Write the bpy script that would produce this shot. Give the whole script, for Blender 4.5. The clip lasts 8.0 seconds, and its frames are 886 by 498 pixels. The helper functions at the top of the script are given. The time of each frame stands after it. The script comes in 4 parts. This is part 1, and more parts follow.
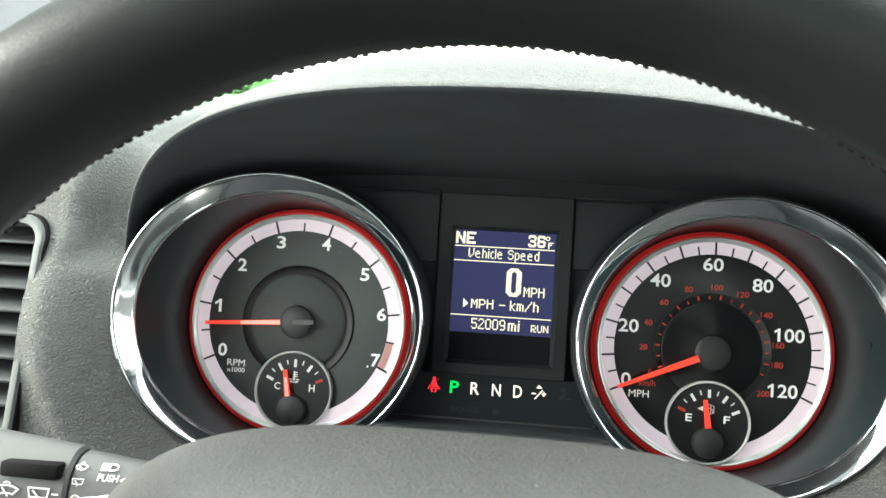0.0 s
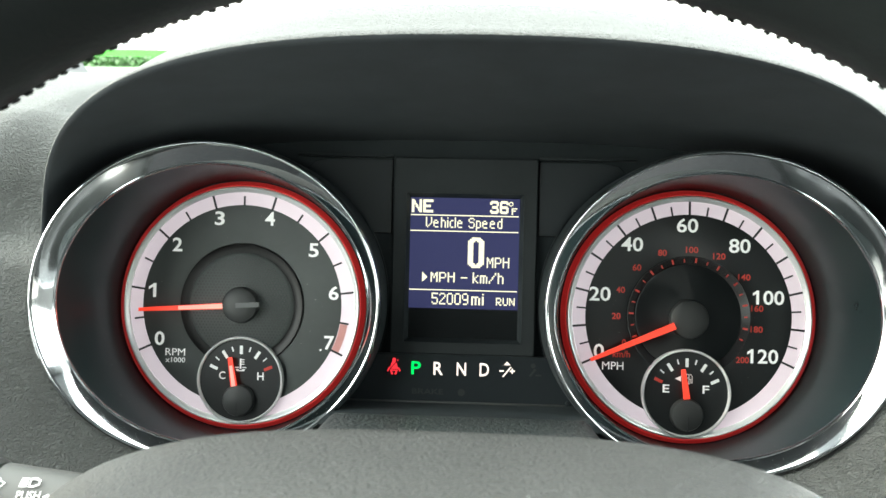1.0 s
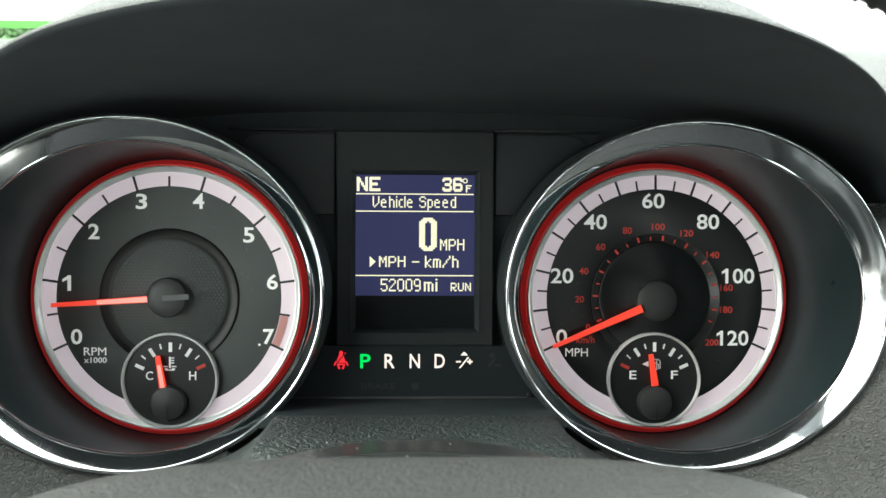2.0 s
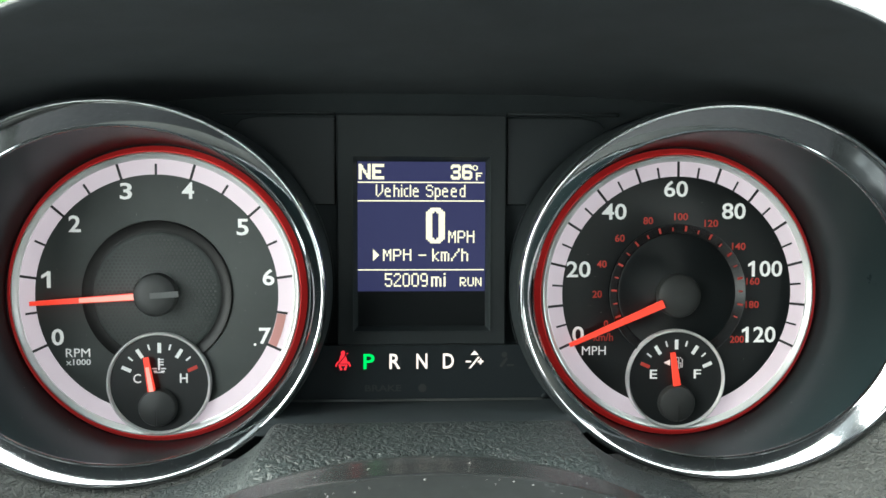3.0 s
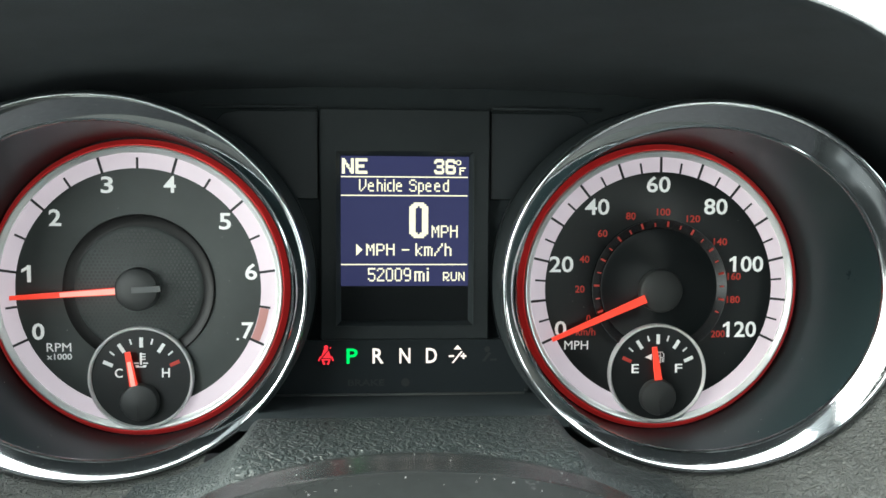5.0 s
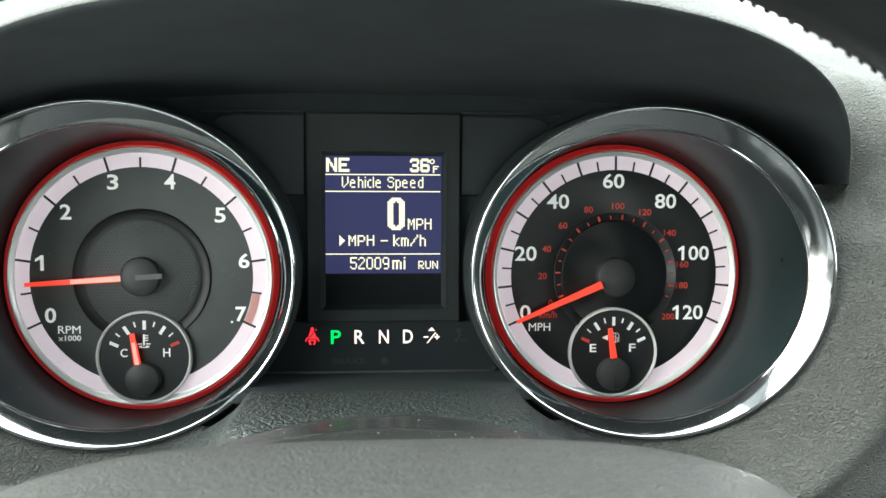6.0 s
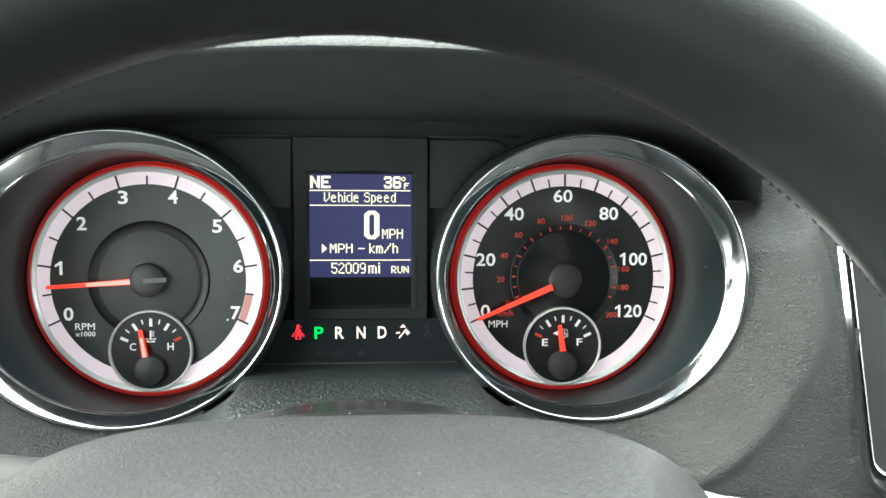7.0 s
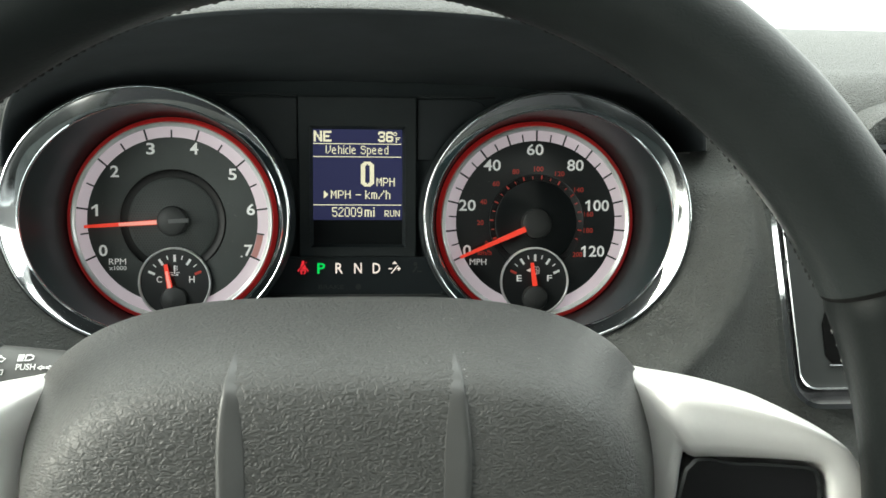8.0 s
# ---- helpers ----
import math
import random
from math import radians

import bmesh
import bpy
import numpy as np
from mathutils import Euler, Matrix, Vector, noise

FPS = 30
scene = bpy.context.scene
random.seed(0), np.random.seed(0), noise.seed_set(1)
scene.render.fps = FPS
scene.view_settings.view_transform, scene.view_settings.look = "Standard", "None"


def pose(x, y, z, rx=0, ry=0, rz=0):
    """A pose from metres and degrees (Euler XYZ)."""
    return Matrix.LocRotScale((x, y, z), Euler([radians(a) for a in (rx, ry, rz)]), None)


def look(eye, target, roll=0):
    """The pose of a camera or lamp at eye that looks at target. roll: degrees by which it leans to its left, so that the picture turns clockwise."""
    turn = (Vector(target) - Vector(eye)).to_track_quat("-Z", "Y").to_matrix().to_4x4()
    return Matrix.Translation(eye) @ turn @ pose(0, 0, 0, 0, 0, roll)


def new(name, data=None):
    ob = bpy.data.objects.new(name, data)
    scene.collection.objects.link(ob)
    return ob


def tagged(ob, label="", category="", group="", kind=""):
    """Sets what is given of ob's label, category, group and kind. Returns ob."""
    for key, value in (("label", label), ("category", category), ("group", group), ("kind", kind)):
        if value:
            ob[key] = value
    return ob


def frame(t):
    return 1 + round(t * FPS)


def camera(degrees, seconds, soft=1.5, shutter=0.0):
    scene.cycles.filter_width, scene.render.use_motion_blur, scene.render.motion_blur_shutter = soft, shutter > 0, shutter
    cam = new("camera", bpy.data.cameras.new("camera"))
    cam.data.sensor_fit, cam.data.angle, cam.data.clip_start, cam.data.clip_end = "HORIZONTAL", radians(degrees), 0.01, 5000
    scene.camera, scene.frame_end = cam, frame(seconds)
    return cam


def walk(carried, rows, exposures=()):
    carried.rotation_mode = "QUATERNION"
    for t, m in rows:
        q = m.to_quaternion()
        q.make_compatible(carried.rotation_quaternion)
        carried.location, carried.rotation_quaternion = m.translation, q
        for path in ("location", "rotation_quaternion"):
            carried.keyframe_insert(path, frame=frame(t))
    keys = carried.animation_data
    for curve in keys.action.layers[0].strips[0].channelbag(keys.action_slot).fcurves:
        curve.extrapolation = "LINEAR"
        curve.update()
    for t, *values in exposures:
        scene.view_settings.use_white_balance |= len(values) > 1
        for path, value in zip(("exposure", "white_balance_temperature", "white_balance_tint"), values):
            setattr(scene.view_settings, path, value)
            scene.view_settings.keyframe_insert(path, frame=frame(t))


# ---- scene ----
# All lengths of the dashboard are given in drawing units of about a millimetre, in the frame of the
# instrument panel: x to the right, y away from the driver, z up along the leaning panel.
U = 0.0009
HOOD_X = 4.5
LEAN = 15.0
CL = pose(0, 0, 1.05, -LEAN, 0, 0)

cam = camera(56.0, 8.0)
# close focus of a small phone lens, on the gauges
cam.data.dof.use_dof, cam.data.dof.focus_distance, cam.data.dof.aperture_fstop = True, 0.325, 34.0
ROWS = [
    (0.0, 11.4, -405.5, 19.6, 5.66, 2.94, 3.65),
    (0.5, 13.2, -390.9, 20.9, 5.23, 1.38, 3.43),
    (1.0, 5.1, -374.1, 21.5, 2.21, 0.93, 1.40),
    (1.5, -1.9, -358.4, 23.3, -2.00, -0.31, 0.35),
    (1.7, -1.2, -352.1, 23.8, -2.11, -0.65, 0.28),
    (2.8, -5.4, -323.2, 30.4, -2.64, -1.75, 0.08),
    (3.0, -8.3, -319.9, 31.5, -2.96, -2.55, 0.10),
    (3.5, -6.0, -319.5, 31.5, -3.26, -2.75, 0.15),
    (4.0, -8.8, -318.3, 32.9, -3.44, -2.94, 0.14),
    (4.5, -8.3, -318.9, 35.2, -3.74, -3.44, 0.22),
    (4.7, -8.9, -318.6, 33.6, -3.91, -3.30, 0.28),
    (5.8, 0.3, -342.7, 34.6, -3.88, -3.80, 0.35),
    (6.0, -2.3, -353.7, 32.9, -4.45, -3.48, 0.20),
    (6.5, -4.1, -371.2, 36.9, -4.70, -4.03, 0.25),
    (7.0, 5.4, -403.8, 42.9, -4.87, -4.00, 0.26),
    (7.5, 10.7, -416.4, 38.6, -5.06, -4.39, 0.34),
    (7.7, 15.7, -440.1, 33.1, -4.82, -3.92, 0.21),
    (8.0, 8.3, -464.0, 20.9, -4.80, -4.44, 0.35),
]
walk(cam, [(t, CL @ pose(x * U, y * U, z * U, 90 + pitch, -roll, yaw)) for t, x, y, z, yaw, pitch, roll in ROWS],
     exposures=[(0.0, 2.35, 6400, 0), (1.0, 2.37, 6400, 0), (1.5, 1.86, 6450, 0), (2.8, 2.28, 6250, 0), (3.5, 2.25, 6200, 0), (4.7, 2.25, 6200, 0), (6.5, 2.36, 6350, 0), (7.0, 2.54, 6350, 0), (7.5, 2.45, 6400, 0), (7.7, 2.28, 6450, 0), (8.0, 1.69, 6500, 0)])

# ---- light: bright overcast day ----
world = bpy.data.worlds.new("overcast_sky")
scene.world = world
world.use_nodes = True
wn = world.node_tree
wn.nodes.clear()
sky = wn.nodes.new("ShaderNodeTexSky")
sky.sky_type = "NISHITA"
sky.sun_disc = False
sky.sun_elevation, sky.sun_rotation = radians(31), radians(-92)
sky.air_density, sky.dust_density, sky.ozone_density = 1.0, 3.5, 1.0
bw = wn.nodes.new("ShaderNodeMixRGB")
bw.inputs[0].default_value = 0.75
bw.inputs[2].default_value = (7.35, 7.3, 6.95, 1)
wback = wn.nodes.new("ShaderNodeBackground")
wback.inputs[1].default_value = 0.26
wout = wn.nodes.new("ShaderNodeOutputWorld")
wn.links.new(sky.outputs[0], bw.inputs[1])
wn.links.new(bw.outputs[0], wback.inputs[0])
wn.links.new(wback.outputs[0], wout.inputs[0])

sun_data = bpy.data.lights.new("sun", "SUN")
sun_data.energy, sun_data.angle, sun_data.color = 2.0, radians(35), (1.0, 0.985, 0.96)
sun = new("sun", sun_data)
sun.matrix_world = look((-4.8, -0.2, 3.9), (0, 0, 1.0))


# ---- materials ----
def mat(name, base, rough=0.5, metal=0.0, grain=0.0, grain_scale=2000.0, var=0.0, var_scale=40.0, spec=0.5,
        rough_var=0.0, emit=None, emit_strength=0.0, relief=0.0002):
    m = bpy.data.materials.new(name)
    m.use_nodes = True
    nt = m.node_tree
    b = nt.nodes["Principled BSDF"]
    b.inputs["Base Color"].default_value = (*base, 1)
    b.inputs["Roughness"].default_value = rough
    b.inputs["Metallic"].default_value = metal
    b.inputs["Specular IOR Level"].default_value = spec
    if emit:
        b.inputs["Emission Color"].default_value = (*emit, 1)
        b.inputs["Emission Strength"].default_value = emit_strength
    co = nt.nodes.new("ShaderNodeTexCoord")
    if var or rough_var:
        n1 = nt.nodes.new("ShaderNodeTexNoise")
        n1.inputs["Scale"].default_value = var_scale
        n1.inputs["Detail"].default_value = 6
        n1.inputs["Roughness"].default_value = 0.65
        nt.links.new(co.outputs["Object"], n1.inputs["Vector"])
        if var:
            r = nt.nodes.new("ShaderNodeValToRGB")
            r.color_ramp.elements[0].position, r.color_ramp.elements[1].position = 0.3, 0.72
            r.color_ramp.elements[0].color = (*[c * (1 - var) for c in base], 1)
            r.color_ramp.elements[1].color = (*[min(1, c * (1 + var)) for c in base], 1)
            nt.links.new(n1.outputs["Fac"], r.inputs["Fac"])
            nt.links.new(r.outputs["Color"], b.inputs["Base Color"])
        if rough_var:
            k = nt.nodes.new("ShaderNodeMapRange")
            k.inputs["To Min"].default_value = max(0.0, rough - rough_var)
            k.inputs["To Max"].default_value = min(1.0, rough + rough_var)
            nt.links.new(n1.outputs["Fac"], k.inputs["Value"])
            nt.links.new(k.outputs["Result"], b.inputs["Roughness"])
    if grain:
        n2 = nt.nodes.new("ShaderNodeTexNoise")
        n2.inputs["Scale"].default_value = grain_scale
        n2.inputs["Detail"].default_value = 3
        nt.links.new(co.outputs["Object"], n2.inputs["Vector"])
        bp = nt.nodes.new("ShaderNodeBump")
        bp.inputs["Strength"].default_value = grain
        bp.inputs["Distance"].default_value = relief
        nt.links.new(n2.outputs["Fac"], bp.inputs["Height"])
        nt.links.new(bp.outputs["Normal"], b.inputs["Normal"])
    return m


def leather(name, base, rough, scale, strength, stretch=(0.55, 0.8, 1.0), relief=0.00022, spec=0.5, pores=0.4, width=0.28):
    """Moulded leather grain: winding folds, creases round warped cells drawn out sideways, and a fine pore noise."""
    m = mat(name, base, rough, var=0.16, var_scale=25, rough_var=0.08, spec=spec)
    nt = m.node_tree
    b = nt.nodes["Principled BSDF"]
    co = nt.nodes.new("ShaderNodeTexCoord")
    mp = nt.nodes.new("ShaderNodeMapping")
    mp.inputs["Scale"].default_value = stretch
    warp = nt.nodes.new("ShaderNodeTexNoise")
    warp.inputs["Scale"].default_value = scale * 0.55
    warp.inputs["Detail"].default_value = 3
    mixv = nt.nodes.new("ShaderNodeMixRGB")
    mixv.blend_type = "ADD"
    mixv.inputs[0].default_value = 1.5 / scale
    crease = nt.nodes.new("ShaderNodeTexVoronoi")
    crease.feature = "DISTANCE_TO_EDGE"
    crease.inputs["Scale"].default_value = scale
    edge = nt.nodes.new("ShaderNodeMapRange")
    edge.interpolation_type = "SMOOTHSTEP"
    edge.inputs["From Max"].default_value = width
    fine = nt.nodes.new("ShaderNodeTexNoise")
    fine.inputs["Scale"].default_value = scale * 2.6
    fine.inputs["Detail"].default_value = 3
    fold = nt.nodes.new("ShaderNodeTexNoise")
    fold.inputs["Scale"].default_value = scale * 0.55
    fold.inputs["Detail"].default_value = 2
    fold.inputs["Distortion"].default_value = 0.6
    level = nt.nodes.new("ShaderNodeMath")
    level.operation = "SUBTRACT"
    level.inputs[1].default_value = 0.5
    bent = nt.nodes.new("ShaderNodeMath")
    bent.operation = "ABSOLUTE"
    ridge = nt.nodes.new("ShaderNodeMapRange")
    ridge.interpolation_type = "SMOOTHSTEP"
    ridge.inputs["From Max"].default_value = 0.13
    blend = nt.nodes.new("ShaderNodeMath")
    blend.operation = "MULTIPLY_ADD"
    blend.inputs[1].default_value = 0.45
    mul = nt.nodes.new("ShaderNodeMath")
    mul.operation = "MULTIPLY_ADD"
    mul.inputs[1].default_value = pores
    bp = nt.nodes.new("ShaderNodeBump")
    bp.inputs["Strength"].default_value = strength
    bp.inputs["Distance"].default_value = relief
    nt.links.new(co.outputs["Object"], mp.inputs["Vector"])
    nt.links.new(mp.outputs[0], warp.inputs["Vector"])
    nt.links.new(mp.outputs[0], mixv.inputs[1])
    nt.links.new(warp.outputs["Color"], mixv.inputs[2])
    nt.links.new(mixv.outputs[0], crease.inputs["Vector"])
    nt.links.new(crease.outputs["Distance"], edge.inputs["Value"])
    nt.links.new(mp.outputs[0], fine.inputs["Vector"])
    nt.links.new(fine.outputs["Fac"], mul.inputs[0])
    nt.links.new(mp.outputs[0], fold.inputs["Vector"])
    nt.links.new(fold.outputs["Fac"], level.inputs[0])
    nt.links.new(level.outputs[0], bent.inputs[0])
    nt.links.new(bent.outputs[0], ridge.inputs["Value"])
    nt.links.new(edge.outputs["Result"], blend.inputs[0])
    nt.links.new(ridge.outputs["Result"], blend.inputs[2])
    nt.links.new(blend.outputs[0], mul.inputs[2])
    nt.links.new(mul.outputs[0], bp.inputs["Height"])
    nt.links.new(bp.outputs["Normal"], b.inputs["Normal"])
    return m


M_DASH = leather("charcoal_dash_vinyl", (0.102, 0.106, 0.102), 0.58, 1450, 1.0, (0.55, 0.75, 1.0), spec=0.2, relief=0.0005, pores=0.2, width=0.55)
# Ledge copy of the dash vinyl, coloured darker to paint in its shade.
M_LEDGE = leather("shaded_dash_vinyl", (0.024, 0.031, 0.031), 0.46, 820, 1.0, (0.7, 0.75, 1.0), spec=0.4, relief=0.00055, pores=0.15, width=0.5)
M_HOOD_IN = mat("black_hood_lining", (0.035, 0.042, 0.047), 0.75, grain=0.4, var=0.2)
M_PAD = leather("charcoal_airbag_vinyl", (0.045, 0.046, 0.044), 0.44, 1500, 0.6, (0.6, 0.8, 1.0), spec=0.4, relief=0.00026, pores=0.15, width=0.55)
M_STRIP = mat("smooth_charcoal_strip", (0.04, 0.041, 0.04), 0.38, grain=0.3, grain_scale=3000, var=0.1, spec=0.6, relief=0.00005)
M_RIM = leather("black_rim_leather", (0.0140, 0.0165, 0.0165), 0.45, 900, 0.12, spec=0.18)
M_GRIP = leather("black_grip_leather", (0.008, 0.0095, 0.0095), 0.42, 900, 0.08, spec=0.16)
M_THREAD = mat("black_thread", (0.014, 0.015, 0.015), 0.8, grain=0.5)
M_THREAD2 = mat("grey_thread", (0.13, 0.13, 0.13), 0.8, grain=0.5)
M_MASK = mat("black_mask_plastic", (0.021, 0.0265, 0.029), 0.62, spec=0.2, grain=0.5, grain_scale=6000, var=0.15, relief=0.00006)
M_POD = mat("dark_grey_pod_plastic", (0.021, 0.0255, 0.0275), 0.58, spec=0.25, grain=0.5, grain_scale=6000, var=0.12, relief=0.00006)
M_BLACKGLOSS = mat("black_gloss_plastic", (0.012, 0.012, 0.013), 0.22, rough_var=0.08, var=0.2)
M_COVER = mat("dark_lamp_cover", (0.016, 0.0205, 0.0235), 0.4, spec=0.3, rough_var=0.05)
M_CONE = mat("black_satin_cone", (0.013, 0.023, 0.025), 0.3, spec=0.28, grain=0.2, grain_scale=4000, relief=0.00005, rough_var=0.08)
M_CHROME = mat("polished_chrome", (0.80, 0.82, 0.83), 0.05, 1.0, rough_var=0.03, var=0.05, var_scale=90)


def scratched(m, scale, rough):
    """Fine hairline scratches, in patches: thin crossing lines that scatter the shine."""
    nt = m.node_tree
    b = nt.nodes["Principled BSDF"]
    co = nt.nodes.new("ShaderNodeTexCoord")
    lines = []
    for turn in ((0.3, 0.5, 0.2), (1.1, -0.4, 0.9)):
        mp = nt.nodes.new("ShaderNodeMapping")
        mp.inputs["Rotation"].default_value = turn
        mp.inputs["Scale"].default_value = (1.0, 0.25, 0.18)
        v = nt.nodes.new("ShaderNodeTexVoronoi")
        v.feature = "DISTANCE_TO_EDGE"
        v.inputs["Scale"].default_value = scale
        r = nt.nodes.new("ShaderNodeMapRange")
        r.inputs["From Max"].default_value = 0.03
        r.inputs["To Min"].default_value, r.inputs["To Max"].default_value = 1.0, 0.0
        nt.links.new(co.outputs["Object"], mp.inputs["Vector"])
        nt.links.new(mp.outputs[0], v.inputs["Vector"])
        nt.links.new(v.outputs["Distance"], r.inputs["Value"])
        lines.append(r)
    both = nt.nodes.new("ShaderNodeMath")
    both.operation = "MAXIMUM"
    patch = nt.nodes.new("ShaderNodeTexNoise")
    patch.inputs["Scale"].default_value = 120
    keep = nt.nodes.new("ShaderNodeMapRange")
    keep.inputs["From Min"].default_value, keep.inputs["From Max"].default_value = 0.45, 0.65
    mul = nt.nodes.new("ShaderNodeMath")
    mul.operation = "MULTIPLY"
    out = nt.nodes.new("ShaderNodeMapRange")
    out.inputs["To Min"].default_value, out.inputs["To Max"].default_value = b.inputs["Roughness"].default_value, rough
    nt.links.new(co.outputs["Object"], patch.inputs["Vector"])
    nt.links.new(patch.outputs["Fac"], keep.inputs["Value"])
    nt.links.new(lines[0].outputs[0], both.inputs[0])
    nt.links.new(lines[1].outputs[0], both.inputs[1])
    nt.links.new(both.outputs[0], mul.inputs[0])
    nt.links.new(keep.outputs[0], mul.inputs[1])
    nt.links.new(mul.outputs[0], out.inputs["Value"])
    nt.links.new(out.outputs[0], b.inputs["Roughness"])
    return m


M_BEZEL = scratched(mat("scratched_chrome", (0.79, 0.82, 0.84), 0.05, 1.0, var=0.05, var_scale=90), 1300, 0.16)
M_CHROME2 = mat("satin_chrome", (0.75, 0.76, 0.77), 0.2, 1.0, rough_var=0.06)
M_SILVER = mat("silver_spoke_paint", (0.78, 0.77, 0.75), 0.42, 0.4, grain=0.15, grain_scale=9000, relief=0.00003, rough_var=0.06, var=0.03)
M_DIAL = mat("black_dial_print", (0.050, 0.058, 0.056), 0.5, grain=0.4, grain_scale=9000, var=0.12, relief=0.00004)
M_DIAL2 = mat("black_dial_centre", (0.012, 0.014, 0.015), 0.45, grain=0.2, grain_scale=9000, relief=0.00003)
M_SILVERRING = mat("bright_silver_ring", (0.80, 0.81, 0.80), 0.25, 0.35)


def turned(m, amount):
    """Fine circular turning marks round the dial's axis."""
    nt = m.node_tree
    b = nt.nodes["Principled BSDF"]
    tg = nt.nodes.new("ShaderNodeTangent")
    tg.direction_type, tg.axis = "RADIAL", "Y"
    b.inputs["Anisotropic"].default_value = amount
    nt.links.new(tg.outputs[0], b.inputs["Tangent"])
    return m


M_SPEEDO = turned(mat("turned_black_dial", (0.009, 0.011, 0.012), 0.36, spec=0.4, grain=0.2, grain_scale=9000, relief=0.00002), 0.9)
M_GROOVE = mat("gloss_black_groove", (0.006, 0.006, 0.006), 0.4, spec=0.3)
M_GROOVE2 = mat("gloss_dark_groove", (0.012, 0.012, 0.013), 0.22, spec=0.6)
# Faint emission added to brighten the scale, taken as a dial backlight.
M_BAND = mat("glowing_lilac_scale", (0.68, 0.585, 0.625), 0.6, var=0.03, var_scale=60, emit=(0.75, 0.62, 0.70), emit_strength=0.11)
M_TICK = mat("black_tick_print", (0.02, 0.02, 0.022), 0.6)
# Both white prints carry a small added emission that brightens them, as if backlit.
M_WHITE = mat("white_print", (0.78, 0.79, 0.78), 0.6, emit=(1.0, 0.98, 0.96), emit_strength=0.08)
M_GREYW = mat("soft_white_print", (0.70, 0.72, 0.72), 0.6, emit=(1.0, 0.98, 0.96), emit_strength=0.06)
# Red print and ring are lifted by a faint glow put into the material.
M_RED = mat("red_print", (0.42, 0.045, 0.035), 0.6, emit=(1.0, 0.08, 0.05), emit_strength=0.03)
M_REDRING = mat("glowing_red_ring", (0.66, 0.03, 0.03), 0.4, spec=0.4, emit=(1.0, 0.04, 0.04), emit_strength=0.03)
M_REDZONE = mat("faded_red_zone", (0.62, 0.30, 0.28), 0.6)
# Needle colours include an added emission to brighten the pointers.
M_NEEDLE = mat("red_orange_needle", (0.75, 0.045, 0.03), 0.45, emit=(1.0, 0.06, 0.03), emit_strength=0.16)
M_NEEDLE2 = mat("pink_needle_root", (0.85, 0.36, 0.30), 0.45, emit=(1.0, 0.4, 0.33), emit_strength=0.14)
M_CAP = mat("dark_grey_needle_cap", (0.035, 0.037, 0.037), 0.5, grain=0.3, grain_scale=5000, relief=0.00005)
M_TAIL = mat("grey_needle_tail", (0.10, 0.105, 0.105), 0.45)
M_LCD = mat("lit_blue_display", (0.01, 0.01, 0.03), 0.4, spec=0.12, emit=(0.053, 0.056, 0.155), emit_strength=0.14, var=0.1)
M_LCDOFF = mat("unlit_display", (0.010, 0.012, 0.013), 0.4, rough_var=0.05, spec=0.12)
M_LCDTEXT = mat("cream_display_pixels", (0.05, 0.05, 0.04), 0.6, spec=0.1, emit=(1.0, 0.91, 0.66), emit_strength=0.29)
M_GREEN = mat("green_lamp", (0.02, 0.2, 0.05), 0.5, emit=(0.02, 0.85, 0.13), emit_strength=0.25)
M_REDLAMP = mat("red_lamp", (0.3, 0.02, 0.02), 0.5, emit=(1.0, 0.03, 0.05), emit_strength=0.25)
M_LETTER = mat("warm_white_lamp", (0.5, 0.45, 0.42), 0.5, emit=(1.0, 0.82, 0.75), emit_strength=0.25)
M_DEAD = mat("unlit_lamp_print", (0.027, 0.029, 0.030), 0.6)
M_STALK = mat("dark_grey_stalk_plastic", (0.06, 0.062, 0.06), 0.5, grain=0.5, grain_scale=5000, relief=0.00006, var=0.1)
M_STALKP = mat("pale_stalk_print", (0.55, 0.56, 0.55), 0.6)
M_VENT = mat("grey_vent_plastic", (0.085, 0.092, 0.092), 0.6, spec=0.2, grain=0.5, grain_scale=4500, relief=0.00007, var=0.08)
M_SLAT = mat("dark_vent_slat", (0.05, 0.054, 0.055), 0.42, grain=0.3, grain_scale=4500, relief=0.00005)
M_STACK = mat("dark_grey_stack_panel", (0.045, 0.048, 0.047), 0.42, grain=0.3, grain_scale=5000, relief=0.00005, var=0.08)
M_VOID = mat("black_slot", (0.004, 0.004, 0.004), 0.8, spec=0.1)
M_SHROUD = mat("black_column_cover", (0.024, 0.026, 0.026), 0.25, rough_var=0.07, var=0.25, grain=0.06, grain_scale=1500)
M_TRIM = mat("grey_cabin_trim", (0.14, 0.145, 0.15), 0.7, grain=0.4, grain_scale=1500, var=0.06)
M_LINER = mat("grey_headliner", (0.27, 0.28, 0.29), 0.9, grain=0.5, grain_scale=900, var=0.06)
M_FLOOR = mat("dark_carpet", (0.04, 0.04, 0.042), 0.95, grain=0.8, grain_scale=600, var=0.2)
M_GROUND = mat("pale_concrete", (0.40, 0.41, 0.41), 0.9, grain=0.4, grain_scale=40, var=0.15, var_scale=0.6, relief=0.01)
M_LAWN = mat("lawn_grass", (0.022, 0.16, 0.005), 0.9, spec=0.1, grain=0.8, grain_scale=30, var=0.4, var_scale=1.5, relief=0.03)
M_LEAF = mat("hedge_leaf", (0.035, 0.10, 0.02), 0.6, var=0.4, var_scale=6)
M_DUST = mat("pale_dust", (0.6, 0.6, 0.58), 0.9)


# ---- mesh tools ----
BASE = {}


